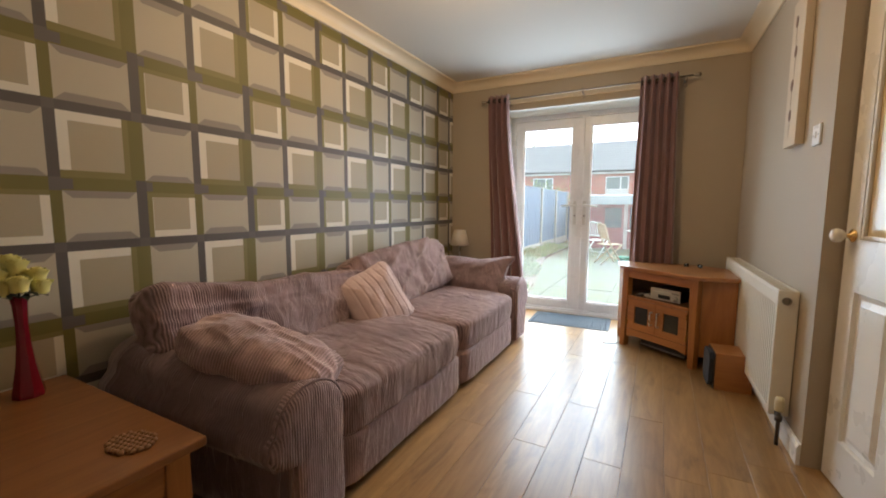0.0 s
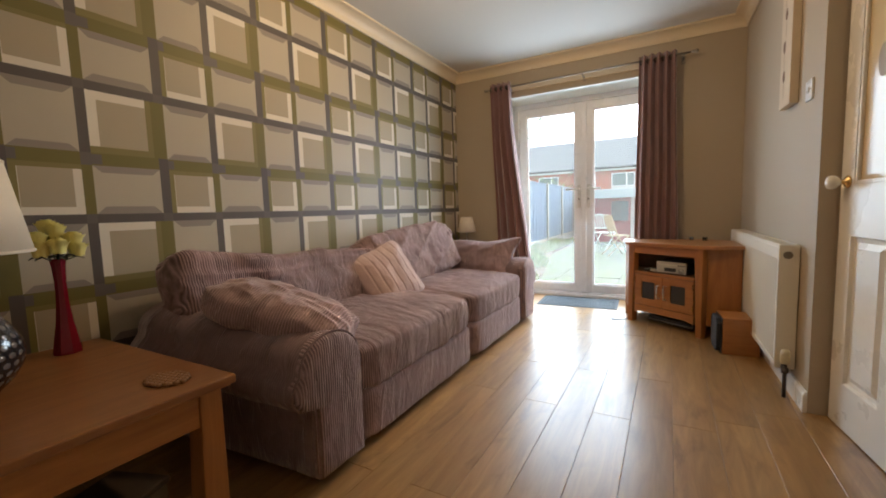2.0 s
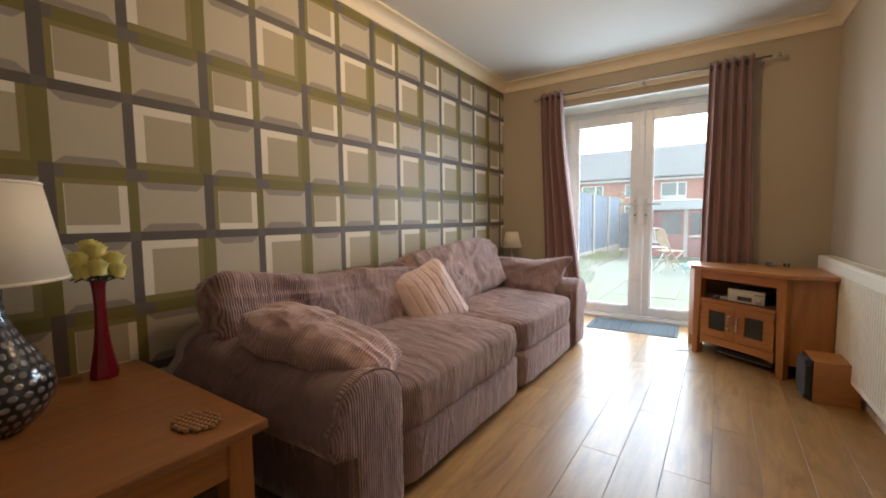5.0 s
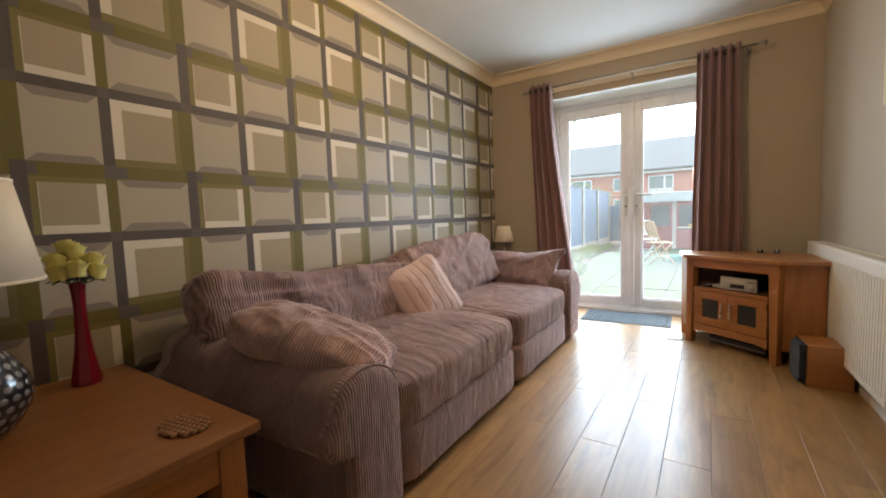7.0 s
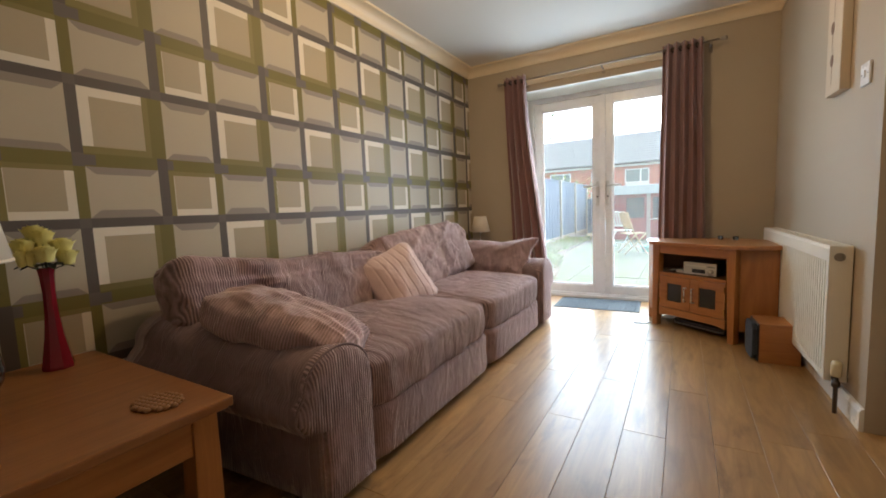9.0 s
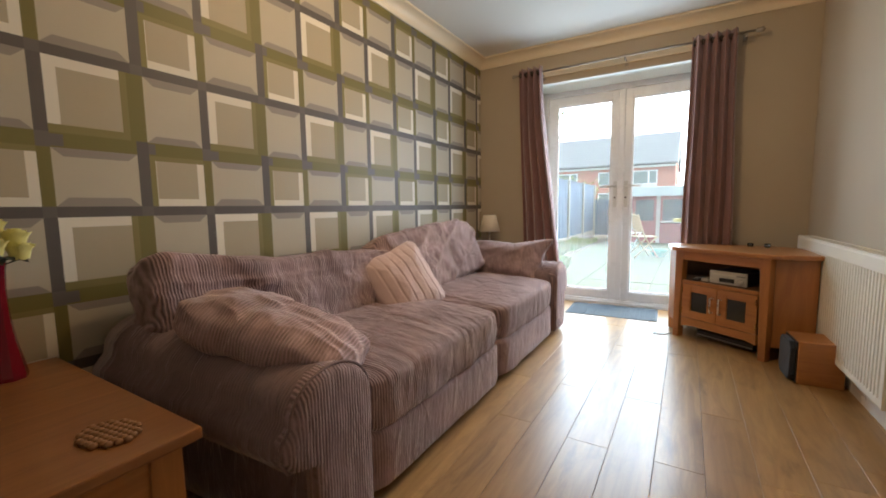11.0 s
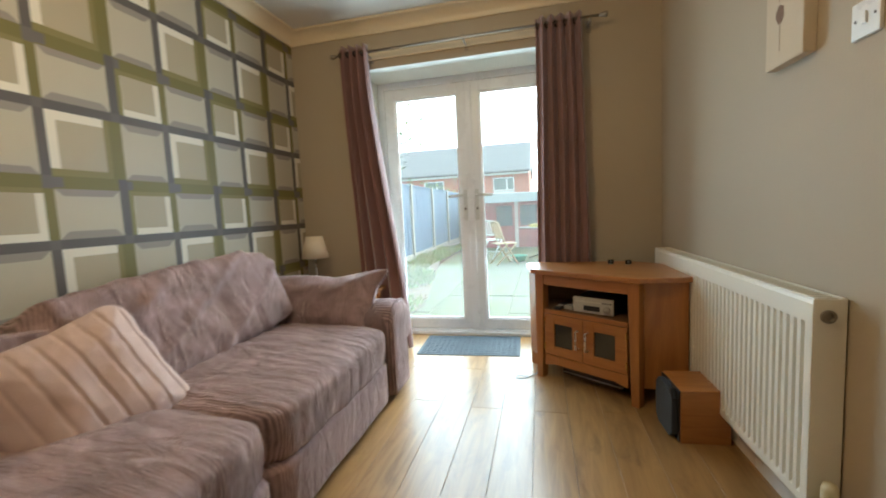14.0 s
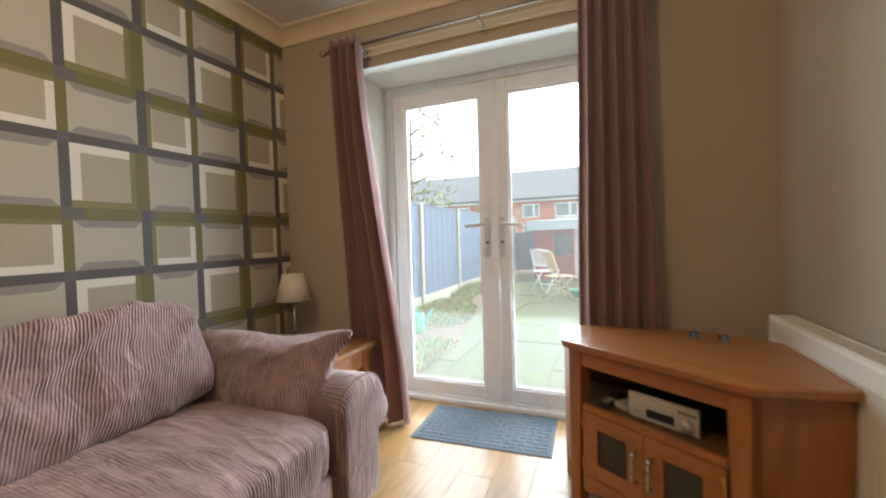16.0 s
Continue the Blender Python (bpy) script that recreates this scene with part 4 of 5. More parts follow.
# ---- things on the radiator wall ----
canvas = thing("wall_canvas", "narrow cream canvas with brown seed heads, hung on the wall", "picture", (east(-0.7) - 0.002, -0.615, 1.41), math.degrees(math.atan(0.022)))
CW, CH = 0.190, 0.70
part("canvas", box((-0.036, -CW, 0.0), (-0.001, 0.0, CH), 0.003), fabric("cream_canvas", (0.62, 0.52, 0.39), 0.8, 300, 0.0, 0.06), canvas)
SEED = paint("brown_print", (0.20, 0.115, 0.07), 0.7, 0.3, 60)
for i, (dy, z) in enumerate(((-0.075, 0.155), (-0.07, 0.30), (-0.085, 0.455), (-0.07, 0.60))):
    bm = lathe([(0.0, 0.0), (0.020, 0.0), (0.020, 0.001), (0.0, 0.0012)], 18)
    for v in bm.verts:
        v.co += Vector((v.co.x, v.co.y, 0)) * 0.25 * noise.noise(Vector((v.co.x * 90 + i, v.co.y * 90, i)))
    bmesh.ops.transform(bm, matrix=pose(-0.0362, dy, z, 0, -90, 0) @ Matrix.Diagonal((1.45, 1, 1, 1)), verts=bm.verts)
    part("seed_head", bm, SEED, canvas)
    part("stem", box((-0.0368, dy - 0.0035, z - 0.11), (-0.0362, dy + 0.0015, z - 0.025)), paint("stem_print", (0.42, 0.31, 0.21), 0.7), canvas)
switch = thing("light_switch", "white square light switch with two screws", "switch", (east(-0.97) - 0.001, -0.945, 1.378), math.degrees(math.atan(0.022)))
part("plate", box((-0.009, -0.088, 0.0), (0.0, 0.0, 0.088), 0.003), UPVC, switch)
part("rocker", box((-0.013, -0.051, 0.030), (-0.007, -0.037, 0.058), 0.002), UPVC, switch)
for dy in (-0.074, -0.014):
    part("screw", tube([(-0.008, dy, 0.044), (-0.010, dy, 0.044)], 0.0035, 10), DARKMETAL, switch)


# ---- side tables ----
def side_table(label, lo, hi, z):
    root = thing("side_table", label, "table", (lo[0], lo[1], 0), 0, "oak side tables")
    w, d = hi[0] - lo[0], hi[1] - lo[1]
    part("tabletop", box((0.0, 0.0, z - 0.026), (w, d, z), 0.005), TABLE_X, root)
    part("lower_moulding", box((0.012, 0.012, z - 0.032), (w - 0.012, d - 0.012, z - 0.025)), OAK_Y, root)
    t = 0.062
    for x in (0.03, w - 0.03 - t):
        for y in (0.03, d - 0.03 - t):
            bm = box((x, y, 0), (x + t, y + t, z - 0.031), 0.004)
            for v in bm.verts:
                if v.co.z < 0.2:
                    v.co.x += (0.014 if x < w / 2 else -0.014) * (1 if (v.co.x < x + t / 2) == (x > w / 2) else 0)
                    v.co.y += (0.014 if y < d / 2 else -0.014) * (1 if (v.co.y < y + t / 2) == (y > d / 2) else 0)
            part("leg", bm, OAK_Z, root)
    for y in (0.038, d - 0.038 - 0.02):
        part("apron", box((0.03 + t, y, z - 0.130), (w - 0.03 - t, y + 0.02, z - 0.031), 0.002), OAK, root)
    for x in (0.038, w - 0.038 - 0.02):
        part("apron", box((x, 0.03 + t, z - 0.130), (x + 0.02, d - 0.03 - t, z - 0.031), 0.002), OAK_Y, root)
    return root


side_table("large honey oak side table with tapered legs", (0.04, -3.312), (0.912, -2.702), 0.477)
side_table("honey oak side table behind the sofa's far arm", (0.04, 0.060), (0.672, 0.530), 0.490)


# ---- table lamps ----
def dotted():
    """A dark pewter glaze with rows of raised paler dots, staggered row by row."""
    m = Nodes("dotted_glaze")
    xyz = m.add("SeparateXYZ", {0: m.coords()}).outputs
    row = m.math("DIVIDE", xyz[2], 0.0245)
    odd = m.math("MULTIPLY", m.math("FLOORED_MODULO", m.math("FLOOR", row), 2.0), 0.5)
    turn = m.math("ADD", m.math("MULTIPLY", m.math("ARCTAN2", xyz[1], xyz[0]), 25 / (2 * math.pi)), odd)
    a = m.math("SUBTRACT", m.math("FRACT", turn), 0.5)
    b = m.math("SUBTRACT", m.math("FRACT", row), 0.5)
    d = m.math("SQRT", m.math("ADD", m.math("MULTIPLY", a, a), m.math("MULTIPLY", m.math("MULTIPLY", b, b), 1.1)))
    spot = m.ramp(d, [(0.30, (1, 1, 1)), (0.36, (0, 0, 0))])
    tone = m.mix(m.noise(m.coords(), 30.0, 2), (0.13, 0.125, 0.125), (0.34, 0.32, 0.31))
    m.set(Base_Color=m.mix(spot, (0.030, 0.030, 0.036), tone), Roughness=0.20, Metallic=0.3, Coat_Weight=0.6, Coat_Roughness=0.07,
          Normal=m.bump(m.ramp(d, [(0.22, (1, 1, 1)), (0.40, (0, 0, 0))]), 0.6, 0.004))
    return m.mat


lamp = thing("table_lamp", "big table lamp with a dotted pewter glazed base and cream shade", "lamp", (0.40, -3.125, 0.477))
part("body", lathe([(0.0, 0.0), (0.055, 0.0), (0.062, 0.006), (0.090, 0.035), (0.112, 0.075), (0.118, 0.110), (0.112, 0.145), (0.092, 0.185), (0.066, 0.225), (0.045, 0.265), (0.033, 0.305), (0.029, 0.345), (0.031, 0.365), (0.0, 0.366)], 48), dotted(), lamp, "pewter glaze with raised dots", True)
part("stem", tube([(0, 0, 0.362), (0, 0, 0.44)], 0.009, 12), BRASS, lamp, "", True)
part("shade", lathe([(0.160, 0.385), (0.118, 0.632), (0.114, 0.632), (0.156, 0.385)], 56), SHADE, lamp, "cream fabric shade", True)
for z, r in ((0.387, 0.1600), (0.630, 0.1186)):
    part("shade_rim", lathe([(r + 0.001, z - 0.004), (r + 0.002, z), (r + 0.001, z + 0.004), (r - 0.003, z + 0.004), (r - 0.003, z - 0.004)], 56), SHADE, lamp, "", True)
lamp2 = thing("table_lamp", "small table lamp with a slim steel stem and cream shade", "lamp", (0.175, 0.43, 0.490))
part("foot", lathe([(0.0, 0.0), (0.06, 0.0), (0.06, 0.008), (0.02, 0.014), (0.0, 0.015)], 28), CHROME, lamp2, "", True)
part("stem", tube([(0, 0, 0.012), (0, 0, 0.26)], 0.0075, 12), CHROME, lamp2, "", True)
part("shade", lathe([(0.098, 0.225), (0.060, 0.380), (0.057, 0.380), (0.095, 0.225)], 40), SHADE, lamp2, "cream fabric shade", True)

# ---- vase with roses ----
vase = thing("vase", "tall ruby red glass vase with a flared foot", "vase", (0.160, -2.838, 0.477))
part("glass", lathe([(0.0, 0.0), (0.041, 0.0), (0.042, 0.01), (0.036, 0.05), (0.026, 0.11), (0.019, 0.18), (0.017, 0.25), (0.020, 0.31), (0.024, 0.335), (0.021, 0.335), (0.015, 0.25), (0.0, 0.24)], 8), RED, vase, "", False)
roses = thing("rose_bunch", "bunch of yellow artificial roses in the red vase", "flowers", (0.160, -2.838, 0.795))
rnd = random.Random(5)


def rose(c, r, seed):
    """A bud with petals wrapped round it in three rings."""
    rr = random.Random(seed)
    bud = part("rose_head", lathe([(0.0, c[2] - 0.5 * r), (0.28 * r, c[2] - 0.3 * r), (0.42 * r, c[2] + 0.2 * r), (0.25 * r, c[2] + 0.7 * r), (0.0, c[2] + 0.8 * r)], 10, (c[0], c[1])), YELLOW, roses, "yellow rose head", True)
    for ring_i, (n, rad_, up) in enumerate(((3, 0.42, 0.30), (5, 0.68, 0.16), (6, 0.95, -0.02))):
        for k in range(n):
            a = 2 * math.pi * (k + rr.random() * 0.4) / n
            bm = bmesh.new()
            for v in bmesh.ops.create_grid(bm, x_segments=4, y_segments=4, size=1.0)["verts"]:
                s, t = v.co.x, v.co.y
                lean = rad_ * (0.62 + 0.30 * (t * 0.5 + 0.5) + 0.20 * t * t * (t > 0)) * r
                ang = a + s * 0.95 / (0.7 + ring_i * 0.40)
                v.co = Vector((c[0] + lean * math.cos(ang), c[1] + lean * math.sin(ang), c[2] + r * (up + 0.66 * t * (1 - 0.25 * s * s))))
            part("petal", bm, YELLOW, bud, "", True)


heads = [(-0.012, -0.045, 0.085), (0.02, 0.042, 0.080), (-0.005, 0.002, 0.112), (0.045, -0.01, 0.060), (-0.045, 0.01, 0.070), (0.022, -0.048, 0.050), (0.030, 0.045, 0.045), (-0.03, -0.01, 0.125)]
for i, c in enumerate(heads):
    rose(c, 0.033, i)
    part("stem", tube([(0, 0, -0.10), (c[0] * 0.3, c[1] * 0.3, 0.01), (c[0], c[1], c[2] - 0.02)], 0.0022, 6), LEAF, roses)
for i in range(11):
    a = i * 2.4
    bm = bmesh.new()
    g = bmesh.ops.create_grid(bm, x_segments=6, y_segments=3, size=1)["verts"]
    for v in g:
        s, t = v.co.x * 0.5 + 0.5, v.co.y
        wd = 0.014 * math.sin(math.pi * min(0.98, s + 0.02)) ** 0.7
        v.co = Vector((0.012 + 0.062 * s, t * wd, 0.018 + 0.025 * s - 0.03 * s * s + 0.004 * abs(t)))
    bmesh.ops.transform(bm, matrix=pose(0, 0, 0.0 + 0.004 * (i % 3), 0, 0, math.degrees(a)), verts=bm.verts)
    part("leaf", bm, LEAF, roses, "", True)

trivet = thing("trivet", "brown woven trivet of small knots on the side table", "trivet", (0.775, -2.822, 0.477), 10)
KNOT = paint("brown_cane", (0.27, 0.130, 0.050), 0.5, 0.3, 40)
for j in range(-3, 4):
    for i in range(-4, 5):
        x, y = i * 0.0155 + (j % 2) * 0.0078, j * 0.0140
        if (x / 0.066) ** 2 + (y / 0.048) ** 2 < 1:
            bm = lathe([(0.0, 0.0), (0.007, 0.001), (0.0088, 0.005), (0.006, 0.010), (0.0, 0.0115)], 8, (x, y))
            part("knot", bm, KNOT, trivet, "", True)

# papers and books on and under the far table
mags = thing("magazine_pile", "small pile of magazines on the side table", "magazines", (0.14, 0.13, 0.490), 8)
for i, (c, w_) in enumerate((((0.60, 0.60, 0.60), 0.0), ((0.06, 0.06, 0.08), 0.01), ((0.62, 0.58, 0.52), -0.008))):
    part("magazine", box((w_, w_, 0.001 + i * 0.009), (0.21 + w_, 0.28 + w_, 0.0095 + i * 0.009), 0.002), paint("cover", c, 0.4, 0.1, 20), mags)
for i, (c, x, y, s3) in enumerate((((0.62, 0.36, 0.33), 0.40, 0.10, (0.20, 0.16, 0.16)), ((0.66, 0.66, 0.66), 0.42, 0.29, (0.17, 0.14, 0.20)))):
    b = thing("storage_box", "small pastel storage box under the side table", "box", (x, y, 0.0))
    part("body", box((0, 0, 0), (s3[0], s3[1], s3[2] - 0.03), 0.004), paint("box_card", c, 0.6), b)
    part("lid", box((-0.004, -0.004, s3[2] - 0.03), (s3[0] + 0.004, s3[1] + 0.004, s3[2]), 0.004), paint("box_lid", scaled(c, 1.15), 0.6), b)
b = thing("wicker_box", "low tan box on the floor under the side table", "box", (0.50, -3.00, 0.0), 20)
part("body", box((0, 0, 0), (0.20, 0.16, 0.10), 0.006), paint("tan_card", (0.20, 0.15, 0.09), 0.7), b)
part("lid", box((-0.005, -0.005, 0.10), (0.205, 0.165, 0.12), 0.005), paint("dark_lid", (0.1, 0.07, 0.05), 0.6), b)

# ---- mat and floor cable ----
mat = thing("door_mat", "blue-grey ribbed door mat inside the garden doors", "door mat", (1.255, 0.690, 0), 2.5)
MATC = fabric("blue_grey_mat", (0.085, 0.105, 0.125), 0.95, 120, 0.1, 0.25)
part("base", box((-0.365, -0.215, 0), (0.365, 0.215, 0.006), 0.003), MATC, mat)
bm = bmesh.new()
for i in range(18):
    for j in range(10):
        x, y = -0.34 + i * 0.0382, -0.19 + j * 0.0382
        lo, hi = ((x, y + 0.004), (x + 0.034, y + 0.028)) if (i + j) % 2 else ((x + 0.005, y), (x + 0.028, y + 0.034))
        verts_box(bm, (lo[0], lo[1], 0.005), (hi[0], hi[1], 0.0095))
tagged(part("raised_weave", bm, MATC, mat, "raised basket pattern"), kind="stuff")
loop = [(1.78 + 0.0, 0.26, 0.05), (1.74, 0.20, 0.006), (1.69, 0.14, 0.004)]
loop += [(1.655 + 0.035 * math.cos(a), 0.13 + 0.028 * math.sin(a), 0.004 + 0.0006 * i) for i, a in enumerate(np.linspace(0.4, 7.0, 22))]
tagged(part("loose_cable", tube([tuple(map(float, p)) for p in loop], 0.0028, 6), paint("grey_cable", (0.28, 0.28, 0.29), 0.5), None, "", True), "thin grey cable curled on the floor by the cabinet", "cable", "", "thing")

# ---- ceiling light ----
cl = thing("ceiling_light", "round ceiling light with an opal glass bowl", "ceiling light", (LAMP[0], LAMP[1], H - 0.002))
part("plate", lathe([(0.0, 0.0), (0.12, 0.0), (0.12, -0.02), (0.0, -0.02)], 32), WHITE, cl, "", True)
part("ring", lathe([(0.150, -0.030), (0.156, -0.038), (0.150, -0.046), (0.144, -0.038)], 40), CHROME, cl, "", True)
for k in range(3):
    a = k * 2 * math.pi / 3
    part("arm", tube([(0.10 * math.cos(a), 0.10 * math.sin(a), -0.018), (0.148 * math.cos(a), 0.148 * math.sin(a), -0.036)], 0.005, 8), CHROME, cl)

# ---- garden ----
G = -0.15
EARTH = paint("earth", (0.115, 0.082, 0.050), 0.95, 0.4, 6, 30, 0.6)
EARTH.node_tree.nodes["Principled BSDF"].inputs["Specular IOR Level"].default_value = 0.08
structure("ground", box((-150, -150, G - 0.5), (150, 300, G - 0.035)), EARTH, "garden ground reaching into the distance", "ground")
structure("ground_bed", prism([(-1.08, 1.40), (0.28, 1.40), (0.34, 2.6), (0.02, 4.2), (-0.50, 6.8), (-0.62, 10.0), (-1.08, 10.0)], G - 0.05, G + 0.012), EARTH, "earth bed along the fence", "ground")
structure("wall_house_plinth", box((-6, 1.004, G - 0.3), (OPEN_X[0], 1.03, 3.5)), paint("render", (0.4, 0.36, 0.3)), "outer face of the house wall", "wall")
structure("wall_house_face", box((OPEN_X[1], 1.004, G - 0.3), (8, 1.03, 3.5)), paint("render_b", (0.4, 0.36, 0.3)), "outer face of the house wall", "wall")
structure("step", box((0.3, 1.012, G - 0.3), (2.2, 1.32, -0.03), 0.01), paint("concrete_step", (0.42, 0.41, 0.38), 0.8, 0.2), "concrete step outside the garden doors", "step")
paving = structure("pavement", box((-0.4, 1.03, G - 0.2), (5.0, 10.6, G - 0.012)), EARTH, "worn grey-green paved yard", "pavement")
SLAB = Nodes("mossy_slab")
v = SLAB.coords(shift=SLAB.add("CombineXYZ", {0: SLAB.math("MULTIPLY", SLAB.add("ObjectInfo").outputs["Random"], 50.0)}).outputs[0])
moss = SLAB.ramp(SLAB.noise(v, 2.2, 6, 0.6), [(0.36, (0.105, 0.098, 0.068)), (0.58, (0.085, 0.094, 0.040)), (0.72, (0.115, 0.125, 0.030))])
SLAB.set(Base_Color=moss, Roughness=0.95, Specular_IOR_Level=0.08, Normal=SLAB.bump(SLAB.noise(v, 30, 5), 0.3, 0.01))
slab = mesh_of("slab", box((0.005, 0.005, -0.035), (0.895, 0.895, 0.0), 0.005, 1), SLAB.mat)
rnd = random.Random(3)
for i in range(6):
    for j in range(10):
        ob = new("slab", slab)
        ob.parent = paving
        ob.matrix_basis = pose(-0.39 + i * 0.9, 1.33 + j * 0.9, G + rnd.uniform(-0.004, 0.003), rnd.uniform(-0.4, 0.4), rnd.uniform(-0.4, 0.4), 0)

FENCE = paint("blue_fence_stain", (0.060, 0.105, 0.185), 0.75, 0.25, 4, 60, 0.3)
POST = paint("concrete_post", (0.32, 0.30, 0.26), 0.85, 0.15)
fence = thing("fence", "blue stained board fence with pale concrete posts and gravel boards", "fence", (-1.10, 0, G))
TOP_Z = 1.80
ys = [1.2 + 1.83 * i for i in range(7)]
board = mesh_of("board", box((-0.008, 0.004, 0.22), (0.008, 0.132, TOP_Z - 0.02), 0.003, 1), FENCE)
for a in ys:
    part("post", box((-0.05, a - 0.05, 0), (0.05, a + 0.05, TOP_Z + 0.03), 0.01), POST, fence, "pale concrete post")
for a in ys[:-1]:
    part("gravel_board", box((-0.022, a + 0.05, 0.0), (0.022, a + 1.78, 0.215), 0.004), POST, fence)
    part("cap_rail", box((-0.025, a + 0.05, TOP_Z - 0.025), (0.03, a + 1.78, TOP_Z), 0.003), FENCE, fence)
    for k in range(13):
        ob = new("board", board)
        ob.parent = fence
        ob.matrix_basis = pose(0.003 * (k % 2), a + 0.052 + k * 0.133, 0, 0, 0, 3)
back_fence = thing("fence", "lower blue stained fence across the end of the garden", "fence", (-1.05, 12.2, G))
for k in range(22):
    part("board", box((k * 0.14, 0, 0.05), (k * 0.14 + 0.134, 0.016, 1.30), 0.003), FENCE, back_fence)
part("rail", box((0, 0.016, 1.0), (3.1, 0.05, 1.08)), FENCE, back_fence)

# grass and dry growth on the bed
bm = bmesh.new()
rnd = random.Random(8)
for _ in range(9000):
    y = 1.45 + 8.4 * rnd.random() ** 1.35
    edge = 0.32 if y < 2.6 else 0.32 - (y - 2.6) * 0.196 if y < 6.8 else -0.52
    x = -1.05 + (edge + 1.05) * rnd.random() ** 1.2
    lush = noise.noise(Vector((x * 1.3, y * 0.9, 1.7))) + (0.25 if x < -0.55 else -0.15)
    if lush < -0.28:
        continue
    h = rnd.uniform(0.04, 0.15) * (1.0 + 0.9 * max(0.0, lush))
    a, l = rnd.uniform(0, 6.28), rnd.uniform(0.02, 0.12)
    dx, dy, w = math.cos(a), math.sin(a), 0.007
    p = [(x - dy * w, y + dx * w, G), (x + dy * w, y - dx * w, G), (x + dx * l * 0.4 + dy * w * 0.6, y + dy * l * 0.4 - dx * w * 0.6, G + h * 0.6), (x + dx * l, y + dy * l, G + h)]
    bm.faces.new([bm.verts.new(q) for q in p])
GR = Nodes("grass_blades")
GR.set(Specular_IOR_Level=0.1, Base_Color=GR.ramp(GR.add("NewGeometry").outputs["Random Per Island"], [(0.0, (0.11, 0.22, 0.03)), (0.50, (0.20, 0.27, 0.05)), (0.72, (0.28, 0.22, 0.09)), (1.0, (0.32, 0.19, 0.11))]), Roughness=0.8)
tagged(part("grass", bm, GR.mat), "rough green and dry grass growing along the fence", "grass", "", "stuff")

# shed with a pale felt roof
shed = thing("shed", "red painted timber shed with dark windows and a pale roof", "shed", (-0.05, 10.0, G))
SRED = paint("red_shed_paint", (0.27, 0.055, 0.060), 0.7, 0.15, 4, 50, 0.2)
SW, SD, SH = 3.6, 2.0, 1.36
for k in range(11):
    z = k * SH / 11
    bm = prism([(0.0, z), (-0.018, z), (-0.006, z + SH / 11), (0.0, z + SH / 11)], 0, SW, axis=0)
    part("cladding_board", bm, SRED, shed)
part("wall", box((0.0, 0.002, 0), (SW, SD, SH)), SRED, shed)
part("roof", prism([(-0.22, SH + 0.19), (SD + 0.2, SH + 0.30), (SD + 0.2, SH + 0.34), (-0.22, SH + 0.235)], -0.15, SW + 0.15, axis=0), paint("pale_felt", (0.30, 0.33, 0.35), 0.8, 0.15), shed, "pale felt roof")
part("fascia", box((-0.15, -0.24, SH - 0.02), (SW + 0.15, -0.22, SH + 0.24), 0.004), paint("pale_fascia", (0.42, 0.46, 0.48), 0.6), shed, "pale roof edge")
for x in (0.50, 1.20, 2.1):
    win = part("window", frame_bars(x, x + 0.56, 0.60, 1.28, 0.04, -0.035, -0.012, 0.004), SRED, shed)
    part("pane", box((x + 0.04, -0.028, 0.64), (x + 0.52, -0.020, 1.24)), paint("dark_pane", (0.03, 0.04, 0.06), 0.1), win)
part("door_post", box((1.08, -0.03, 0), (1.18, -0.01, SH)), paint("pale_post", (0.5, 0.4, 0.38), 0.7), shed)


# folding garden chairs and table
def folding_chair(label, mat_, at, turn):
    root = thing("garden_chair", label, "chair", at, turn, "garden chairs")
    for x in (-0.21, 0.21):
        part("back_leg", tube([(x, 0.22, 0.012), (x, -0.06, 0.46), (x, -0.20, 0.90)], 0.016, 8), mat_, root, "", True)
        part("front_leg", tube([(x * 0.88, -0.24, 0.012), (x * 0.88, 0.20, 0.44)], 0.016, 8), mat_, root, "", True)
    for k in range(7):
        y = -0.20 + k * 0.065
        part("seat_slat", box((-0.20, y, 0.435), (0.20, y + 0.05, 0.452), 0.004), mat_, root)
    for z, y in ((0.56, -0.092), (0.86, -0.190)):
        part("back_rail", tube([(-0.21, y, z), (0.0, y - 0.02, z + (0.04 if z > 0.7 else 0.0)), (0.21, y, z)], 0.020, 8), mat_, root, "", True)
    for k in range(6):
        x = -0.155 + k * 0.062
        part("back_slat", tube([(x, -0.100, 0.56), (x, -0.205, 0.88)], 0.014, 6), mat_, root)
    part("stretcher", tube([(-0.21, 0.14, 0.14), (0.21, 0.14, 0.14)], 0.012, 8), mat_, root)
    return root


TEAK = wood("weathered_teak", (0.50, 0.36, 0.22), (0.34, 0.22, 0.12), 2, 0.6, 1, 0.0)
PALE = paint("pale_chair_paint", (0.62, 0.62, 0.60), 0.5)
folding_chair("slatted teak folding garden chair on the paving", TEAK, (1.02, 6.25, G), -62)
folding_chair("pale painted folding garden chair behind a teak one", PALE, (0.62, 7.35, G), -25)
table = thing("garden_table", "round dark metal garden table", "table", (1.75, 7.0, G))
part("tabletop", lathe([(0.0, 0.70), (0.45, 0.70), (0.46, 0.712), (0.45, 0.725), (0.0, 0.725)], 40), DARKMETAL, table)
part("stem", tube([(0, 0, 0.05), (0, 0, 0.70)], 0.03, 12), DARKMETAL, table)
for k in range(3):
    a = k * 2.09 + 0.5
    part("leg", tube([(0, 0, 0.12), (0.3 * math.cos(a), 0.3 * math.sin(a), 0.015)], 0.02, 8), DARKMETAL, table)
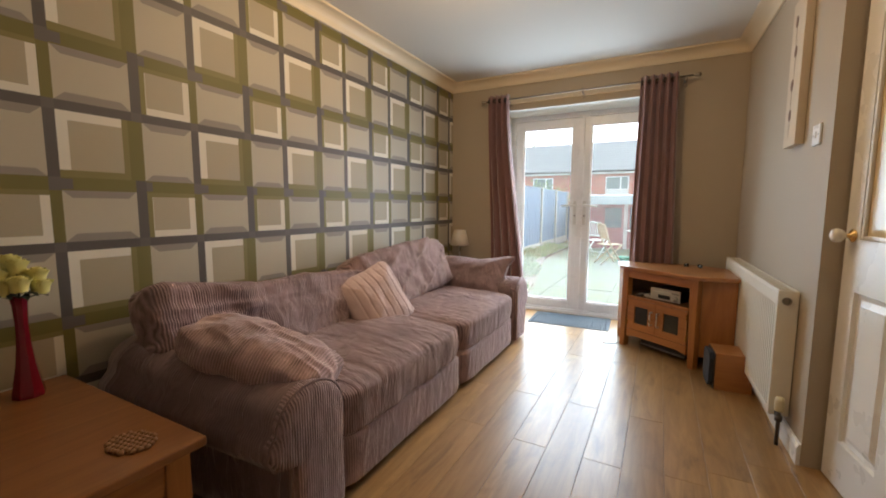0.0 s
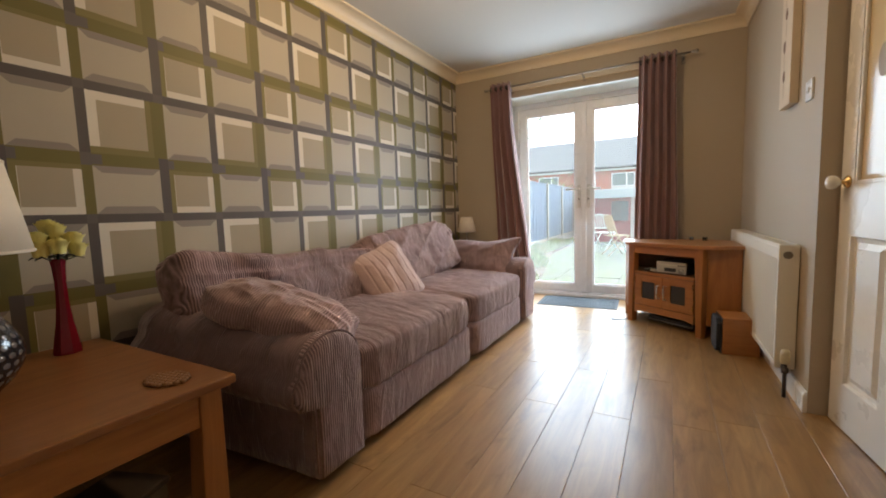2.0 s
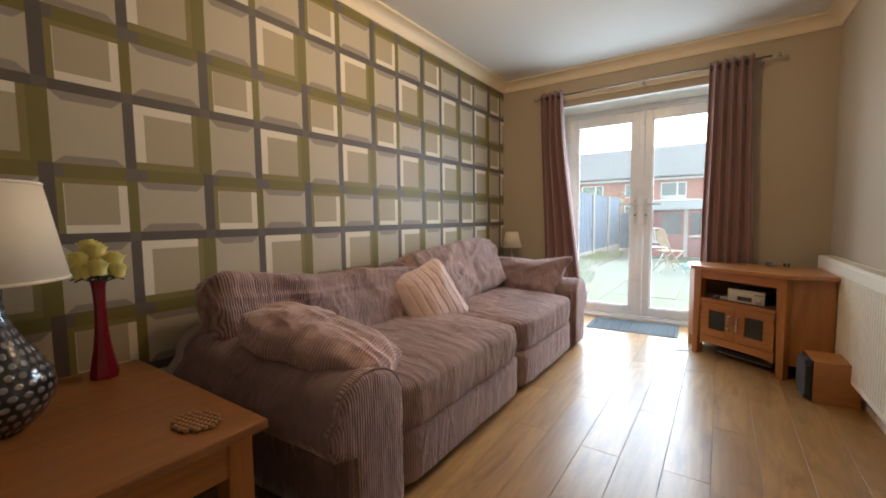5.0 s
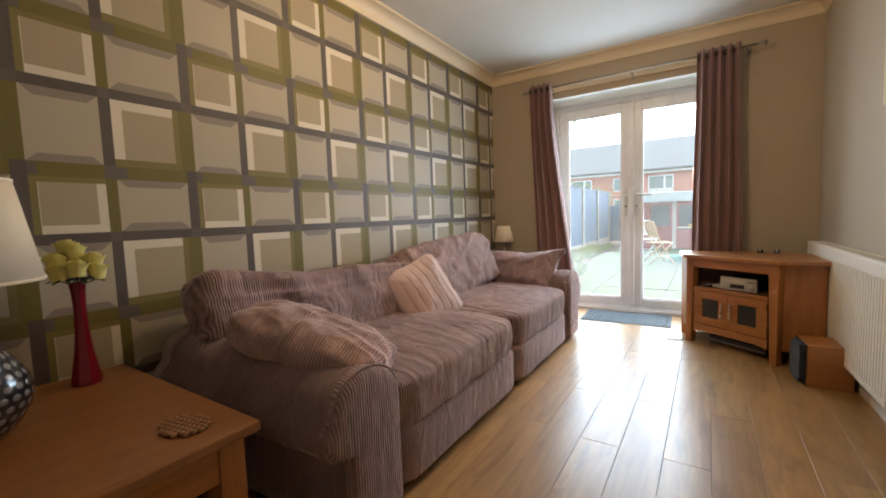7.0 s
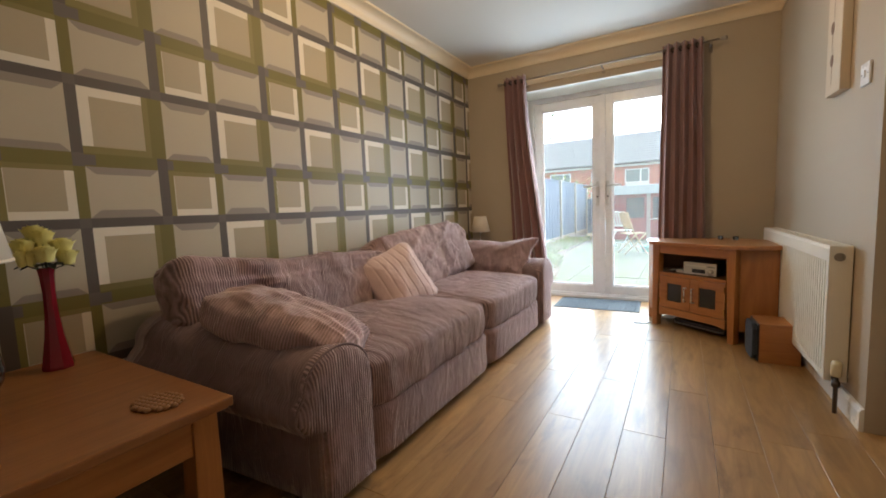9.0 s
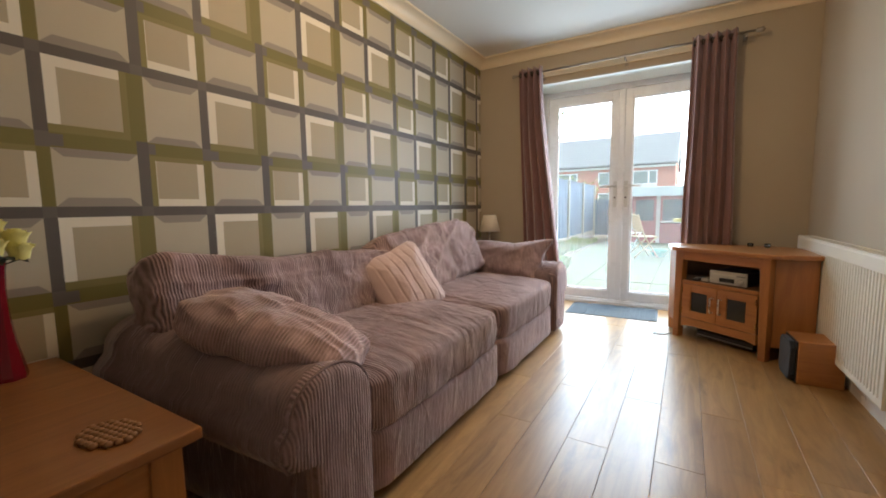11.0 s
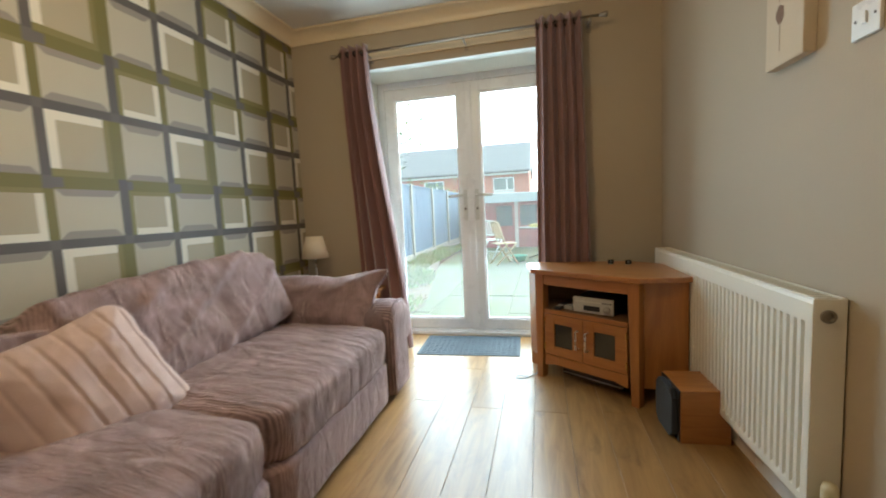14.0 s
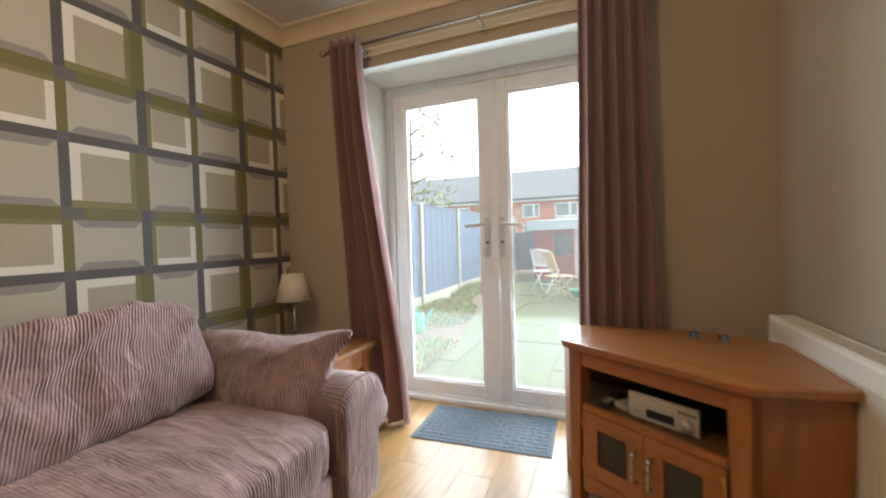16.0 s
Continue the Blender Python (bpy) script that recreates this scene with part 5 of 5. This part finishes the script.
tray = thing("planter_tray", "shallow yellow planter on the garden table", "planter", (1.70, 6.95, G + 0.725))
part("body", box((-0.16, -0.09, 0), (0.16, 0.09, 0.07), 0.01), paint("yellow_planter", (0.45, 0.36, 0.10), 0.6), tray)
cover = thing("covered_barbecue", "round barbecue under a white weather cover", "barbecue", (2.05, 6.35, G))
bm = lathe([(0.22, 0.0), (0.26, 0.05), (0.25, 0.4), (0.31, 0.62), (0.30, 0.75), (0.22, 0.88), (0.08, 0.94), (0.0, 0.945)], 40)
for v in bm.verts:
    v.co += Vector((v.co.x, v.co.y, 0)) * 0.08 * noise.noise(Vector((v.co.x * 6, v.co.y * 6, v.co.z * 2)))
part("cover", bm, fabric("white_cover", (0.68, 0.69, 0.70), 0.6), cover, "", True)
pot = thing("plant_pot", "green plastic bowl on the paving", "pot", (1.30, 6.75, G))
part("bowl", lathe([(0.12, 0.0), (0.17, 0.12), (0.18, 0.13), (0.16, 0.12), (0.11, 0.02), (0.0, 0.02)], 28), paint("green_plastic", (0.03, 0.30, 0.17), 0.4), pot, "", True)
part("spout", box((-0.02, -0.2, 0.09), (0.02, -0.165, 0.12), 0.005), paint("green_plastic_b", (0.03, 0.30, 0.17), 0.4), pot)

can = thing("watering_can", "green plastic watering can on the bed by the fence", "watering can", (-0.40, 3.20, G + 0.012), 60)
GREEN = paint("can_green", (0.03, 0.30, 0.15), 0.4)
part("body", lathe([(0.0, 0.0), (0.10, 0.0), (0.105, 0.02), (0.095, 0.24), (0.085, 0.25), (0.08, 0.235), (0.0, 0.23)], 24), GREEN, can, "", True)
part("spout", tube([(0.095, 0, 0.06), (0.18, 0, 0.16), (0.26, 0, 0.27)], 0.020, 10, None, 0.012), GREEN, can, "", True)
part("handle", tube([(-0.09, 0, 0.06), (-0.17, 0, 0.14), (-0.14, 0, 0.29), (0.0, 0, 0.33), (0.07, 0, 0.24)], 0.011, 8), GREEN, can, "", True)

# terraced houses behind
BRICK = Nodes("red_brick")
bt = BRICK.add("TexBrick", {"Vector": BRICK.coords(scale=(1, 1, 1)), "Scale": 1.0, "Mortar Size": 0.01, "Brick Width": 0.225, "Row Height": 0.075,
                            "Color1": (0.48, 0.115, 0.055), "Color2": (0.38, 0.09, 0.05), "Mortar": (0.35, 0.25, 0.2)})
BRICK.put(bt.inputs["Vector"], BRICK.add("Mapping", {"Vector": BRICK.add("TexCoord").outputs["Object"], "Rotation": (radians(90), 0, 0)}).outputs[0])
BRICK.set(Base_Color=bt.outputs[0], Roughness=0.9)
ROOF = paint("slate_roof", (0.125, 0.13, 0.14), 0.85, 0.2, 3, 20, 0.4)
RENDER = paint("pale_render", (0.58, 0.58, 0.56), 0.8, 0.1)


def terrace_house(x0, x1, label, gable=False):
    y, ye, zr = 26.0, 30.0, 5.85
    root = thing("terraced_house", label, "house", (x0, y, G), 0, "terraced houses")
    w, ze = x1 - x0, 3.45 - G
    part("wall", box((0, 0, 0), (w, 8.0, ze)), BRICK.mat, root)
    prof = [(-0.35, ze - 0.02), (4.0, zr - G), (8.35, ze - 0.02), (8.35, ze + 0.10), (4.0, zr - G + 0.13), (-0.35, ze + 0.10)]
    roof = part("roof", prism(prof, -0.001, w + (0.12 if gable else 0.001), axis=0), ROOF, root, "dark tiled roof")
    if gable:
        part("gable_wall", prism([(0.0, ze), (4.0, zr - G - 0.05), (8.0, ze)], w - 0.02, w, axis=0), BRICK.mat, root)
        part("barge_board", prism([(-0.4, ze - 0.12), (4.0, zr - G - 0.02), (8.4, ze - 0.12), (8.4, ze + 0.12), (4.0, zr - G + 0.16), (-0.4, ze + 0.12)], w + 0.12, w + 0.16, axis=0), RENDER, root)
    for k in range(13):
        f = k / 13
        yy = -0.35 + 4.35 * f
        zz = ze + 0.10 + (zr - G + 0.13 - ze - 0.10) * f
        bm = prism([(yy, zz - 0.01), (yy, zz + 0.035), (yy + 0.34, zz + 0.035 + 0.34 * 0.5), (yy + 0.34, zz + 0.15)], 0.0, w, axis=0)
        part("tile_course", bm, ROOF, roof)
    part("fascia", box((0, -0.37, ze - 0.16), (w, -0.33, ze + 0.06)), RENDER, root, "white eaves board")
    part("gutter", tube([(0, -0.43, ze + 0.02), (w, -0.43, ze + 0.02)], 0.055, 8), paint("black_gutter", (0.03, 0.03, 0.03), 0.5), root)
    for wx, ww in ((w * 0.51, 1.42), (w * 0.08, 1.1)):
        for z0, z1 in ((2.40, 3.28), (0.75, 1.9)):
            win = part("window", frame_bars(wx, wx + ww, z0, z1, 0.06, -0.05, 0.02, 0.0), UPVC, root)
            part("mullion", box((wx + ww * 0.62, -0.052, z0), (wx + ww * 0.62 + 0.09, 0.01, z1)), UPVC, win)
            part("pane", box((wx + 0.06, -0.02, z0 + 0.06), (wx + ww - 0.06, -0.01, z1 - 0.06)), paint("far_pane", (0.13, 0.17, 0.17), 0.1), win)
    part("spandrel", box((w * 0.51, -0.03, 1.92), (w * 0.51 + 1.42, -0.004, 2.38)), RENDER, root)
    return root


terrace_house(-3.85, 1.05, "red brick end terrace house with a dark tiled roof", True)
terrace_house(-8.75, -3.85, "red brick terraced house with pale windows")
terrace_house(-13.65, -8.75, "red brick terraced house with pale windows")
terrace_house(-18.55, -13.65, "red brick terraced house with pale windows")


# trees
def tree(label, at, height, spread, leaves, seed, leaf_mat, size=0.09):
    root = thing("tree", label, "tree", at)
    rr = random.Random(seed)
    bm = tube([(0, 0, -0.05), (0.04, 0.02, height * 0.3), (-0.03, 0.05, height * 0.6), (0.05, 0.0, height * 0.95)], 0.11, 10, None, 0.02)
    ends = []
    for k in range(13):
        a, z = rr.uniform(0, 6.28), height * rr.uniform(0.3, 0.85)
        l = spread * rr.uniform(0.5, 1.0)
        e = Vector((l * math.cos(a), l * math.sin(a), z + l * rr.uniform(0.2, 0.7)))
        mid = Vector((e.x * 0.5, e.y * 0.5, z + (e.z - z) * 0.35))
        tube([(0, 0, z), tuple(mid), tuple(e)], 0.035, 6, bm, 0.008)
        ends += [e, mid.lerp(e, 0.6)]
    bark = paint("bark", (0.12, 0.09, 0.06), 0.9, 0.3, 10, 60, 0.6)
    part("trunk", bm, bark, root, "", True)
    me = bmesh.new()
    for _ in range(leaves):
        c = rr.choice(ends) + Vector((rr.gauss(0, 0.28), rr.gauss(0, 0.28), rr.gauss(0, 0.24)))
        n = Vector((rr.uniform(-1, 1), rr.uniform(-1, 1), rr.uniform(-0.3, 1))).normalized()
        a = n.orthogonal().normalized()
        b = n.cross(a)
        s_ = size * rr.uniform(0.6, 1.2)
        me.faces.new([me.verts.new(c + q) for q in (a * s_, b * s_ * 0.5, -a * s_, -b * s_ * 0.5)])
    part("crown", me, leaf_mat, root, "")
    return root


LV = Nodes("tree_leaves")
LV.set(Base_Color=LV.ramp(LV.add("NewGeometry").outputs["Random Per Island"], [(0.0, (0.07, 0.12, 0.02)), (0.6, (0.13, 0.19, 0.04)), (1.0, (0.34, 0.36, 0.08))]), Roughness=0.6,
       Transmission_Weight=0.0)
tree("slender leafy tree beyond the fence", (-3.1, 8.6, G), 5.2, 1.3, 620, 4, LV.mat, 0.075)
tree("light green shrub beyond the fence", (-2.2, 13.6, G), 2.0, 0.8, 1400, 6, LV.mat, 0.06)
tree("broad green tree behind the houses", (5.5, 34.0, G), 7.0, 3.0, 3200, 11, LV.mat, 0.16)

# ---- floor planks, laid last ----
floor = bpy.data.objects["floor"]
PW, PLEN = 0.160, 1.285
plank_mesh = {}


def plank(length):
    key = round(length, 3)
    if key not in plank_mesh:
        plank_mesh[key] = mesh_of("plank", box((0.0006, 0.0006, -0.012), (PW - 0.0006, length - 0.0006, 0.0), 0.0009, 1), PLANK)
    return plank_mesh[key]


rnd = random.Random(12)
col = 0
x = 1.5755 - 10 * PW
while x < 2.9:
    y = (-1.54 if col % 2 else -1.04) - 5 * PLEN + rnd.choice((0.0, 0.0, -0.03, 0.04, 0.3, -0.35)) * (abs(x - 1.575) > 0.34)
    col += 1
    while y < 0.945:
        y1 = min(y + PLEN, 0.944)
        if y1 > N and (x < OPEN_X[0] - PW or x > OPEN_X[1]):
            y1 = N
        y0 = max(y, -6.095)
        if y1 - y0 > 0.02:
            ob = new("plank", plank(y1 - y0))
            ob.parent = floor
            ob.location = (x, y0, 0)
        y += PLEN
    x += PW
